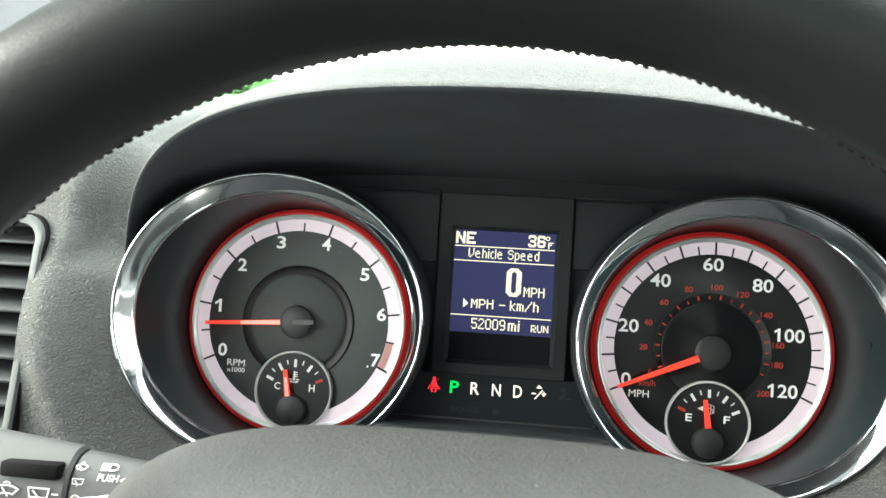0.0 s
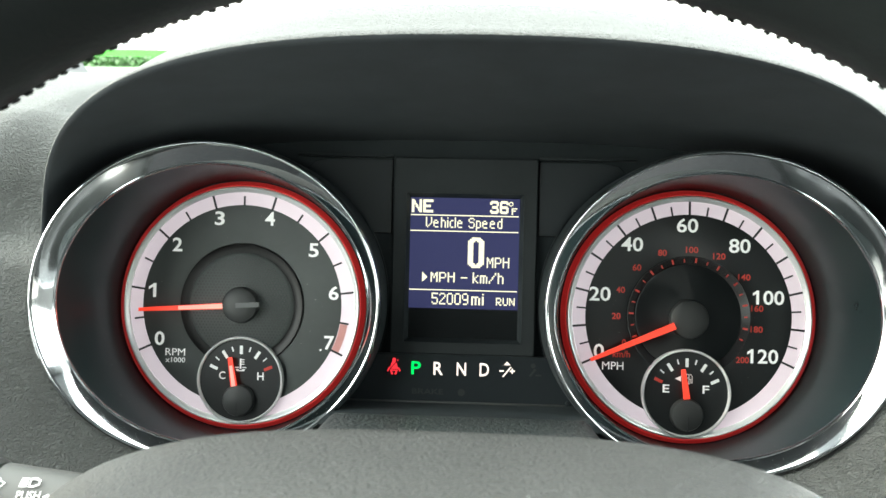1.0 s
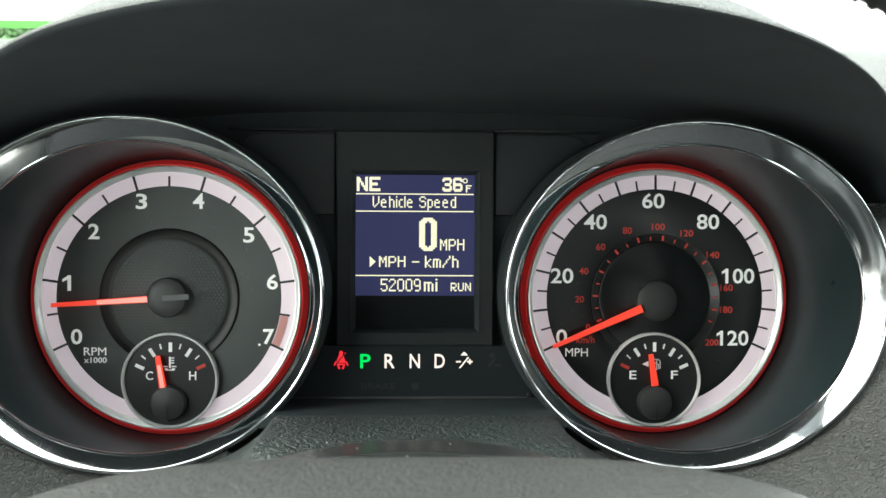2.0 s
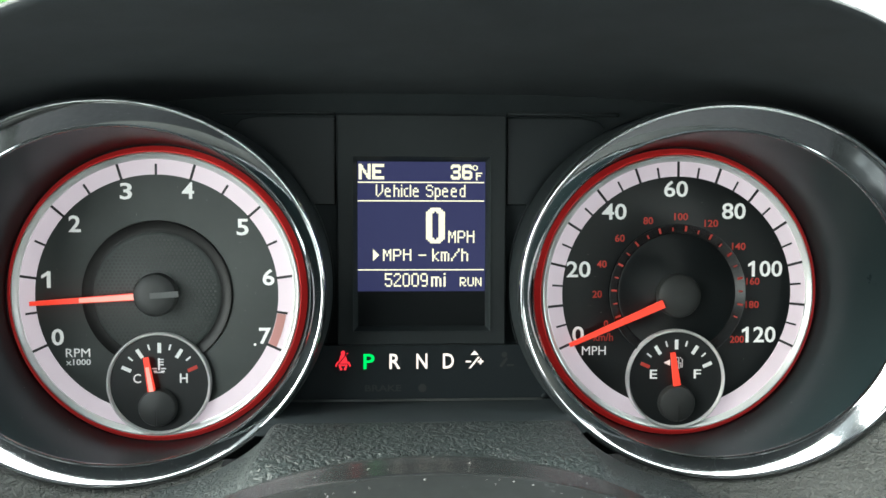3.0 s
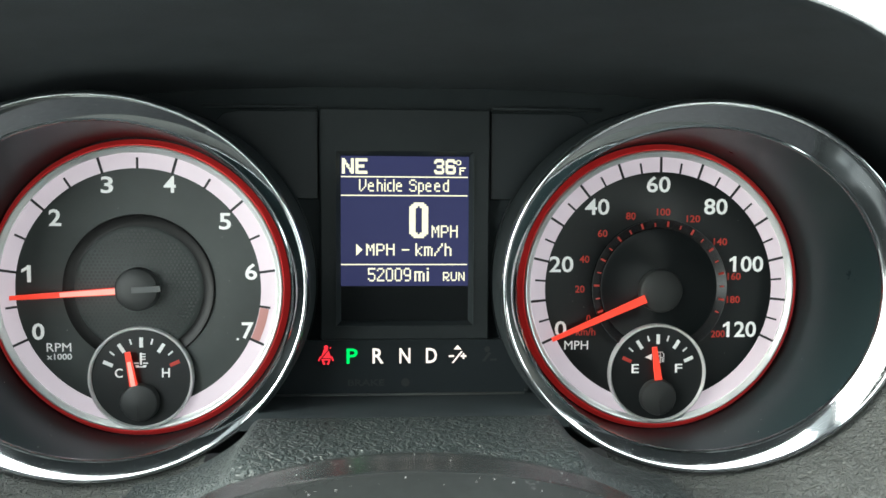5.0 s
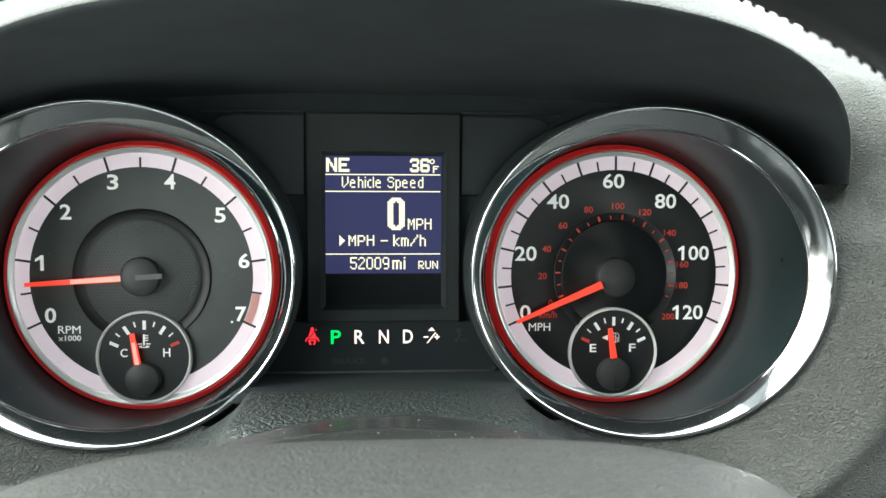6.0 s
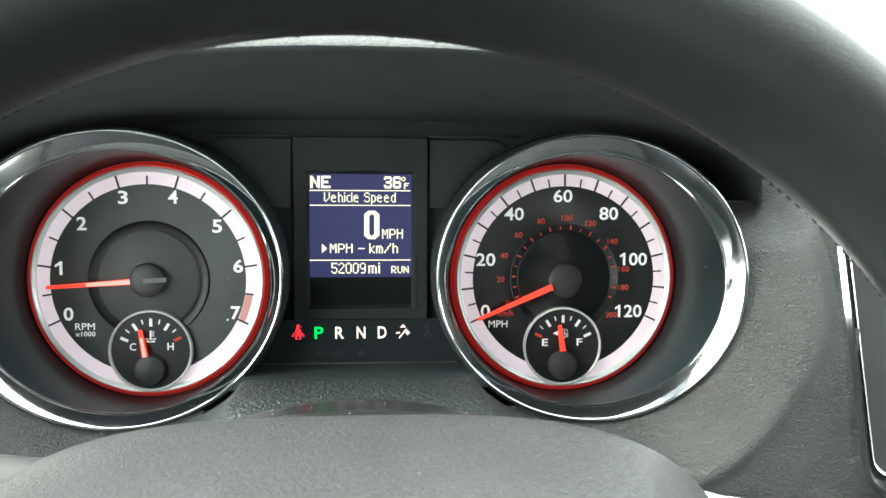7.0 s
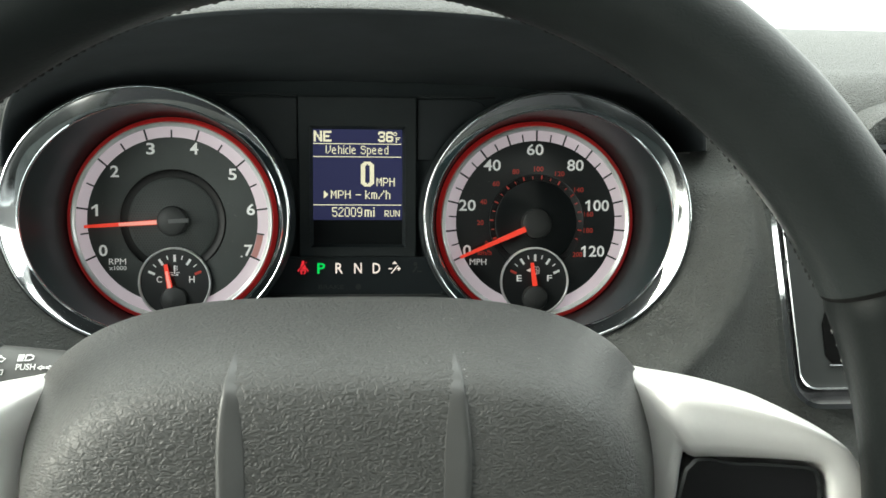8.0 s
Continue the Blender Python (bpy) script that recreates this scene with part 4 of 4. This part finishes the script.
for s in (1, -1):
    a, b = (25.4, -50) if s > 0 else (154.6, 230)
    part("rim_side", rim_arc(a, b, 60, lambda t: WT + 0.6 * math.sin(math.pi * min(1, t * 2.2)) - 1.0 * (t < 0.01)), M_GRIP, wheel, "black leather side grip", 60)
    part("rim_joint", rim_arc(25.5 if s > 0 else 153.9, 26.1 if s > 0 else 154.5, 2, lambda t: WT - 0.35), M_VOID, wheel, "thin dark seam where the leather sections meet", 60)
part("rim_bottom", rim_arc(230, 310, 60, lambda t: WT), M_RIM, wheel, "black leather lower section of the rim", 60)


def stitches(a0, a1, step, r, y, size, slant):
    """Thread stitches lying along the inside of the rim, a little uneven."""
    bm = bmesh.new()
    rng = random.Random(7)
    a = a0
    while a < a1:
        t = radians(a)
        q = r + rng.uniform(-0.25, 0.2)
        k = size * rng.uniform(0.75, 1.15)
        o = Vector((WC[0] + q * math.cos(t), y + RIM_LEAN * q * math.sin(t), WC[2] + q * math.sin(t)))
        m = Matrix.Translation(o) @ Matrix.Rotation(-t, 4, "Y") @ Matrix.Rotation(radians(slant), 4, "X") @ Matrix.Diagonal((k * 0.55, k * 0.5, k * 1.25, 1))
        bmesh.ops.create_icosphere(bm, subdivisions=1, radius=1, matrix=m)
        a += step * rng.uniform(0.85, 1.15)
    return bm


rim_top = bpy.data.objects["rim_top"]
tagged(part("stitching", stitches(27, 153, 0.95, WR - 16.45, WC[1] + 6.9, 0.92, 22), M_THREAD, rim_top, "black seam stitching along the inside of the rim"), kind="stuff")
for o in [ob for ob in wheel.children if ob.name.startswith("rim_side")]:
    right = o.name == "rim_side"
    tagged(part("stitching", stitches(*((-40, 23) if right else (157, 220)), 1.7, WR - WT + 1.4, WC[1] + 7.0, 0.8, 10), M_THREAD2, o, "pale seam stitching"), kind="stuff")


PAD_A, PAD_B, PAD_Z, PAD_N = 109.0, 74.0, -91.0, 3.2
PAD_RINGS = ((-172, 0.9, 0.9), (-180, 0.985, 0.985), (-184, 1.0, 1.0), (-187, 0.994, 0.998), (-191, 0.978, 0.990), (-196, 0.957, 0.978), (-202, 0.934, 0.962), (-208, 0.911, 0.946),
             (-214, 0.889, 0.930), (-220, 0.868, 0.912), (-226, 0.848, 0.893), (-231, 0.831, 0.876), (-236, 0.812, 0.855), (-240, 0.793, 0.832), (-243, 0.770, 0.805), (-245.2, 0.738, 0.770),
             (-246.6, 0.688, 0.715), (-247.6, 0.605, 0.63), (-248.3, 0.485, 0.51), (-248.8, 0.335, 0.36), (-249.1, 0.19, 0.21), (-249.2, 0.06, 0.1))


def pad_mesh():
    seg = 240
    rings = []
    for y0, kx, kz in PAD_RINGS:
        ring = []
        for i in range(seg):
            t = 2 * math.pi * i / seg
            c, s = math.cos(t), math.sin(t)
            x = PAD_A * kx * math.copysign(abs(c) ** (2 / PAD_N), c)
            z = PAD_Z + PAD_B * kz * math.copysign(abs(s) ** (2 / PAD_N), s)
            ring.append((x, y0, z))
        rings.append(ring)
    return loft(rings, True, None, False, True)


pad = part("airbag_pad", pad_mesh(), M_PAD, wheel, "charcoal vinyl airbag pad crossed by two smooth strips", 70)


def pad_depth(x, z):
    """Depth of the pad's skin at x and z."""
    lo, hi = 2.0, len(PAD_RINGS) - 1.0
    for _ in range(30):
        m = (lo + hi) / 2
        i = min(int(m), len(PAD_RINGS) - 2)
        y, kx, kz = (p + (q - p) * (m - i) for p, q in zip(PAD_RINGS[i], PAD_RINGS[i + 1]))
        inside = (abs(x) / (PAD_A * kx)) ** PAD_N + (abs(z - PAD_Z) / (PAD_B * kz)) ** PAD_N
        lo, hi = (m, hi) if inside < 1 else (lo, m)
    return y


def pad_strip(x0, x1, width):
    rings = []
    for k in range(61):
        z = -21.0 - 119 * (k / 60) ** 1.3
        xc = x0 + (x1 - x0) * k / 60
        w = width * (0.15 + 0.85 * smooth(k / 22))
        slope = (pad_depth(xc, z + 0.6) - pad_depth(xc, z - 0.6)) / 1.2
        n = Vector((0, -1, slope)).normalized()
        ring = []
        side, rise = 1 if xc > 0 else -1, smooth((k + 3) / 24)
        for d, o in ((-0.56, -0.5), (-0.5, 0.1), (-0.2, 0.5), (0.2, 0.75), (0.46, 0.95), (0.54, 0.7), (0.66, -0.4)):
            d *= side
            lift = n * ((o + 0.1) * rise - 0.35 * (1 - rise))
            ring.append((xc + d * w, pad_depth(xc + d * w, z) + lift.y, z + lift.z))
        rings.append(ring)
    return loft(rings, False)


for xa, xb in ((-29.5, -27.0), (31.0, 30.0)):
    part("strip", pad_strip(xa, xb, 6.4), M_STRIP, pad, "smooth moulded strip", 40)


def outline(points, cuts=4):
    """A closed smooth curve through a few corner points (Catmull-Rom)."""
    out, n = [], len(points)
    for i in range(n):
        p0, p1, p2, p3 = (Vector(points[(i + k) % n]) for k in (-1, 0, 1, 2))
        for c in range(cuts):
            t = c / cuts
            q = 0.5 * (2 * p1 + (p2 - p0) * t + (2 * p0 - 5 * p1 + 4 * p2 - p3) * t * t + (3 * p1 - p0 - 3 * p2 + p3) * t ** 3)
            out.append((q.x, q.y))
    return out


def forward(bm, s):
    """Brings the spoke into the plane of the rim."""
    for v in bm.verts:
        v.co = (s * 0.8 + v.co.x * 0.9, v.co.y - 27, 21.2 + (v.co.z - 21.2) * 0.9)
        v.co.y += 26 * smooth((103 - abs(v.co.x)) / 13)
    return bm


def spoke(s):
    """A silver spoke with a window for the switch panel."""
    o = outline([(96, -56), (104, -49.5), (128, -52.5), (149, -58), (166, -64.5), (180, -74), (188, -90), (186, -112), (176, -134), (152, -150), (98, -150)])
    i = outline([(117, -77), (122, -75.2), (138, -75.6), (154, -76.6), (165, -78), (169.5, -81), (171, -89), (170, -104), (164, -118), (150, -124), (117, -124)])
    rings = []
    for y, g in ((-150, 0.05), (-166, 0.0), (-176, -0.01), (-182, 0.015), (-185.5, 0.05), (-187.5, 0.12), (-188.4, 0.25), (-188.6, 0.5), (-188.4, 0.75), (-187.6, 0.9), (-186, 0.97), (-183, 1.0), (-175, 1.0)):
        rings.append([(s * (x + (u - x) * g), y, z + (w - z) * g) for (x, z), (u, w) in zip(o, i)])
    return forward(loft(rings), s)


for s in (1, -1):
    sp = part("spoke", spoke(s), M_SILVER, wheel, "satin silver painted spoke", 60)
    b = plate([(s * x, z) for x, z in outline([(118, -78.5), (138, -77), (158, -78.5), (168, -82), (169, -102), (163, -117), (149, -122.5), (118, -122.5)])], -184.5, -174)
    part("switch_panel", forward(b, s), M_BLACKGLOSS, sp, "black switch panel")
    e0 = outline([(118, -78.5), (138, -77), (158, -78.5), (168, -82), (169, -102), (163, -117), (149, -122.5), (118, -122.5)])
    e1 = [(x + (144 - x) * 0.035, z + (-100 - z) * 0.04) for x, z in e0]
    e2 = [(x + (144 - x) * 0.05, z + (-100 - z) * 0.055) for x, z in e0]
    b = loft([[(s * x, -184.6, z) for x, z in e0], [(s * x, -186.0, z) for x, z in e0], [(s * x, -186.2, z) for x, z in e1], [(s * x, -184.6, z) for x, z in e2]])
    part("panel_edge", forward(b, s), M_SHROUD, sp, "dark rounded panel edge")

part("hub", lathe(0, -97, [(40, -120), (42, -150), (60, -176)], 48, True, True), M_BLACKGLOSS, wheel)

# ---- stalk symbols ----
def stalk_y(z, x):
    zc = -74 - 0.09 * x
    r = 15.3 if x > -144.3 else 16.9
    k = min(0.98, max(-0.98, (z - zc) / r))
    return -112 - 0.8 * r * math.sqrt(1 - k * k) - 0.25


def wrap(bm):
    for v in bm.verts:
        v.co.y = stalk_y(v.co.z, v.co.x) + (0.12 if v.co.y > 0.05 else 0.0)
    return bm


part("caption", wrap(text("PUSH", -134.1, -126.8, -54.2, -52.0, 0.0, 0.01)), M_STALKP, stalk, "printed word PUSH")


def strokes(lines, x, z, k, w, flat=0.7):
    """Thin printed strokes: each line is a run of points."""
    bm = bmesh.new()
    for run in lines:
        for (a, b), (c, d) in zip(run, run[1:]):
            p, q = Vector((x + a * k, z + b * k * flat)), Vector((x + c * k, z + d * k * flat))
            n = (q - p).normalized() * w / 2
            m = Vector((-n.y, n.x))
            plate([((p - n + m).x, (p - n + m).y), ((q + n + m).x, (q + n + m).y), ((q + n - m).x, (q + n - m).y), ((p - n - m).x, (p - n - m).y)], 0, 0.1, bm)
    return bm


FAN = [[(-2.4, 0.5), (-1.3, 1.2), (0, 1.45), (1.3, 1.2), (2.4, 0.5), (1.3, -1.0), (0.6, -0.75), (-0.6, -0.75), (-1.3, -1.0), (-2.4, 0.5)], [(0.2, -1.5), (-0.9, 0.6)], [(-0.6, 2.0), (-0.2, 2.3)], [(0.6, 2.0), (0.2, 2.3)]]
PANE = [[(-2.0, 1.4), (2.0, 1.4), (1.7, -1.0), (-1.7, -1.0), (-2.0, 1.4)], [(0.1, -1.7), (0.1, -1.0), (-1.0, 0.6)]]
LAMP = [[(-0.2, 1.1), (1.2, 1.1), (2.3, 0.5), (2.3, -0.5), (1.2, -1.1), (-0.2, -1.1), (-0.2, 1.1)], [(-2.6, 1.1), (-0.9, 1.1)], [(-2.6, 0.37), (-0.9, 0.37)], [(-2.6, -0.37), (-0.9, -0.37)], [(-2.6, -1.1), (-0.9, -1.1)]]
ARROWS = [[(-0.4, 0.4), (-1.6, 0.4), (-1.6, 1.0), (-3.0, 0), (-1.6, -1.0), (-1.6, -0.4), (-0.4, -0.4), (-0.4, 0.4)], [(0.4, 0.4), (1.6, 0.4), (1.6, 1.0), (3.0, 0), (1.6, -1.0), (1.6, -0.4), (0.4, -0.4), (0.4, 0.4)]]
RING = [[(math.cos(a * math.pi / 6), math.sin(a * math.pi / 6)) for a in range(13)]]
part("lamp_icon", wrap(strokes(LAMP, -131.0, -49.9, 1.15, 0.42)), M_STALKP, stalk)
part("arrows_icon", wrap(strokes(ARROWS, -122.9, -53.5, 0.95, 0.36)), M_STALKP, stalk)
part("wiper_icon", wrap(strokes(FAN, -141.0, -50.4, 0.9, 0.34)), M_STALKP, stalk)
part("rear_wiper_icon", wrap(strokes(PANE, -140.8, -55.0, 1.0, 0.34)), M_STALKP, stalk)
part("ring_icon", wrap(strokes(RING, -140.6, -60.4, 1.4, 0.4)), M_STALKP, stalk)
part("wiper_icon", wrap(strokes(FAN, -165.4, -59.4, 1.8, 0.55)), M_STALKP, stalk)
part("rear_wiper_icon", wrap(strokes(PANE, -153.6, -59.6, 1.9, 0.55)), M_STALKP, stalk)
part("dash_icon", wrap(strokes([[(-1, 0), (1, 0)]], -147.4, -59.4, 1.0, 0.5)), M_STALKP, stalk)

# ---- cabin shell ----
cabin = new("cabin_shell")
tagged(cabin, "plain grey cabin shell with window openings, mostly unseen and sized to shape the light", "vehicle cabin", kind="structure")


def wpart(name, bm, material, parent, label=""):
    bmesh.ops.recalc_face_normals(bm, faces=bm.faces[:])
    me = bpy.data.meshes.new(name)
    bm.to_mesh(me)
    bm.free()
    me.materials.append(material)
    ob = new(name, me)
    ob.parent = parent
    return tagged(ob, label)


# Mostly unseen walls: roof edge, sills and rear closure are set to shape the light.
XL, XR, YB, YF, ZF, ZR = -0.46, 1.20, -2.6, 0.62, 0.35, 1.66
wpart("floor", box(XL, XR, YB, YF, ZF - 0.04, ZF), M_FLOOR, cabin)
wpart("roof", box(XL, XR, YB, -0.38, ZR, ZR + 0.05), M_LINER, cabin)
wpart("firewall", box(XL, XR, YF, YF + 0.04, ZF, 1.08), M_FLOOR, cabin)
wpart("rear_wall", box(XL, XR, YB - 0.04, YB, ZF, 1.30), M_TRIM, cabin)
wpart("rear_header", box(XL, XR, YB - 0.04, YB, 1.55, ZR), M_TRIM, cabin)
for x0, x1 in ((XL - 0.06, XL), (XR, XR + 0.06)):
    # High right sill darkens the bezels' reflections, low left sill lets light onto the dash.
    sill = 1.05 if x0 > 0 else 0.82
    wpart("door_panel", box(x0, x1, YB, YF, ZF, sill), M_TRIM, cabin)
    wpart("roof_rail", box(x0, x1, YB, -0.36, 1.58, ZR + 0.05), M_TRIM, cabin)
    wpart("rear_light_block", box(x0, x1, YB, -0.8, sill, 1.58), M_TRIM, cabin)


def a_pillar(x0, x1):
    """Slanting front pillar beside the windscreen."""
    q = [(0.62, 1.03), (0.46, 1.03), (-0.36, 1.60), (-0.30, 1.69), (-0.2, 1.69), (0.66, 1.08)]
    return loft([[(x0, y, z) for y, z in q], [(x1, y, z) for y, z in q]], True, None, True, True)


wpart("windscreen_pillar", a_pillar(XL - 0.06, XL + 0.03), M_TRIM, cabin)
wpart("windscreen_pillar", a_pillar(XR - 0.03, XR + 0.06), M_TRIM, cabin)

# ---- outside ----
ground = wpart("ground", box(-400, 400, -400, 400, -0.05, 0.0), M_GROUND, None, "pale concrete ground")
tagged(ground, "pale concrete parking ground reaching to the horizon", "ground", kind="structure")
lawn = wpart("lawn", box(-150, -8.0, 44.0, 72, 0.0, 0.06), M_LAWN, None)
tagged(lawn, "bright green lawn beyond the parking ground", "lawn", kind="stuff")


verge = wpart("verge", box(-70, -3.0, 8.0, 31.6, 0.0, 0.04), M_LEAF, None)
tagged(verge, "dark green ground cover before the hedge", "verge", kind="stuff")


def hedge_mesh(x0, x1, yc, depth, high, count, seed):
    rng = random.Random(seed)
    vs, fs = [], []
    for k in range(count):
        x, y, z = rng.uniform(x0, x1), rng.gauss(yc, depth), high * rng.random() ** 0.8
        a, b, s = rng.uniform(0, 6.28), rng.uniform(-0.9, 0.9), rng.uniform(0.05, 0.11)
        u = Vector((math.cos(a), math.sin(a), b)).normalized() * s
        v = Vector((-math.sin(a), math.cos(a) * 0.4, 0.8)).normalized() * s * 0.6
        o = Vector((x, y, z))
        n = len(vs)
        vs += [o - u, o + v, o + u, o - v]
        fs.append((n, n + 1, n + 2, n + 3))
    me = bpy.data.meshes.new("hedge")
    me.from_pydata(vs, [], fs)
    me.materials.append(M_LEAF)
    return me


tagged(new("hedge", hedge_mesh(-45, -7, 32.0, 0.5, 0.36, 30000, 5)), "low dark green leafy hedge before the lawn", "hedge", kind="stuff")


# ---- dust ----
def speck_mesh(points, rng, small, large):
    """Tiny pale flakes lying on a surface: a small bent diamond at each point."""
    bm = bmesh.new()
    for p, n in points:
        r = small + (large - small) * rng.random() ** 3
        a = rng.uniform(0, 6.28)
        n = n.normalized()
        u = n.orthogonal().normalized()
        w = n.cross(u)
        d, e = u * math.cos(a) + w * math.sin(a), w * math.cos(a) - u * math.sin(a)
        ring = [bm.verts.new(p + d * r * c * rng.uniform(0.6, 1.2) + e * r * k * rng.uniform(0.4, 1.0)) for c, k in ((1, 0), (0, 1), (-1, 0), (0, -1))]
        top = bm.verts.new(p + n * r * 0.5)
        for i in range(4):
            bm.faces.new((ring[i], ring[(i + 1) % 4], top))
    return bm


def cover_points(rng, count):
    out = []
    for _ in range(count):
        y, t = rng.uniform(-124, -88), math.pi * rng.uniform(0.12, 0.88)
        out.append((Vector((80 * math.cos(t), y, -70.4 + 36 * math.sin(t))), Vector((0.4 * math.cos(t), 0, math.sin(t)))))
    return out


def pad_points(rng, count):
    out = []
    for _ in range(count):
        x, z = rng.uniform(-70, 70), rng.uniform(-34, -21)
        out.append((Vector((x, pad_depth(x, z), z)), Vector((0, -0.5, 0.85))))
    return out


def funnel_points(rng, count, cx):
    """The lower half of a gauge's funnel."""
    out = []
    s = cx / 100
    for _ in range(count):
        a, k = math.pi * rng.uniform(1.15, 1.85), rng.uniform(0.15, 0.9)
        dx, dz = math.cos(a), math.sin(a)
        y1 = -34.0 - 0.255 * s * 60.9 * dx - 0.062 * 58.4 * dz
        x = cx + 56.8 * dx + k * (s * 0.8 + 4.1 * dx)
        out.append((Vector((x, 2.4 + (y1 - 2.4) * k, 56.8 * dz + k * (1.8 + 1.6 * dz) + 0.15)), Vector((0, -0.1, 1))))
    return out


def dial_points(rng, count, cx):
    """The flat dial between its centre and the scale."""
    out = []
    for _ in range(count):
        a, r = rng.uniform(0, 6.28), 44 * math.sqrt(rng.uniform(0.4, 1.0))
        out.append((Vector((cx + r * math.cos(a), -0.05, r * math.sin(a))), Vector((0, -1, 0))))
    return out


def bezel_points(rng, count, s):
    """The lower arc of a chrome bezel."""
    out = []
    for _ in range(count):
        a, k = math.pi * rng.uniform(1.2, 1.8), rng.uniform(0.1, 0.85)
        rx, rz = 60.9 + 4.9 * k, 58.4 + 5.9 * k
        dx, dz = rx * math.cos(a), rz * math.sin(a)
        x, z = s * (100.8 + k) + dx, 1.8 + k + dz
        y = -34.1 - 5.5 * (k + 0.03 * math.sin(math.pi * k)) - (0.255 + 0.005 * k) * s * dx - (0.062 + 0.008 * k) * dz
        out.append((Vector((x, y, z)), Vector((-0.85 * math.cos(a), -0.4, -0.85 * math.sin(a)))))
    return out


rng = random.Random(11)
cover = bpy.data.objects["cover"]
tagged(part("dust", speck_mesh(cover_points(rng, 130), rng, 0.10, 0.42), M_DUST, cover, "scattered pale dust", 0), kind="stuff")
tagged(part("dust", speck_mesh(pad_points(rng, 60), rng, 0.07, 0.22), M_DUST, pad, "scattered pale dust", 0), kind="stuff")
for g, cx in ((tach, -100), (speedo, 100)):
    tagged(part("dust", speck_mesh(dial_points(rng, 45, cx), rng, 0.05, 0.16), M_DUST, g, "a few pale dust specks on the dial", 0), kind="stuff")
    tagged(part("dust", speck_mesh(bezel_points(rng, 60, cx / 100), rng, 0.06, 0.2), M_DUST, g, "pale dust on the lower bezel", 0), kind="stuff")
    tagged(part("dust", speck_mesh(funnel_points(rng, 70, cx), rng, 0.07, 0.25), M_DUST, g, "pale dust in the funnel", 0), kind="stuff")
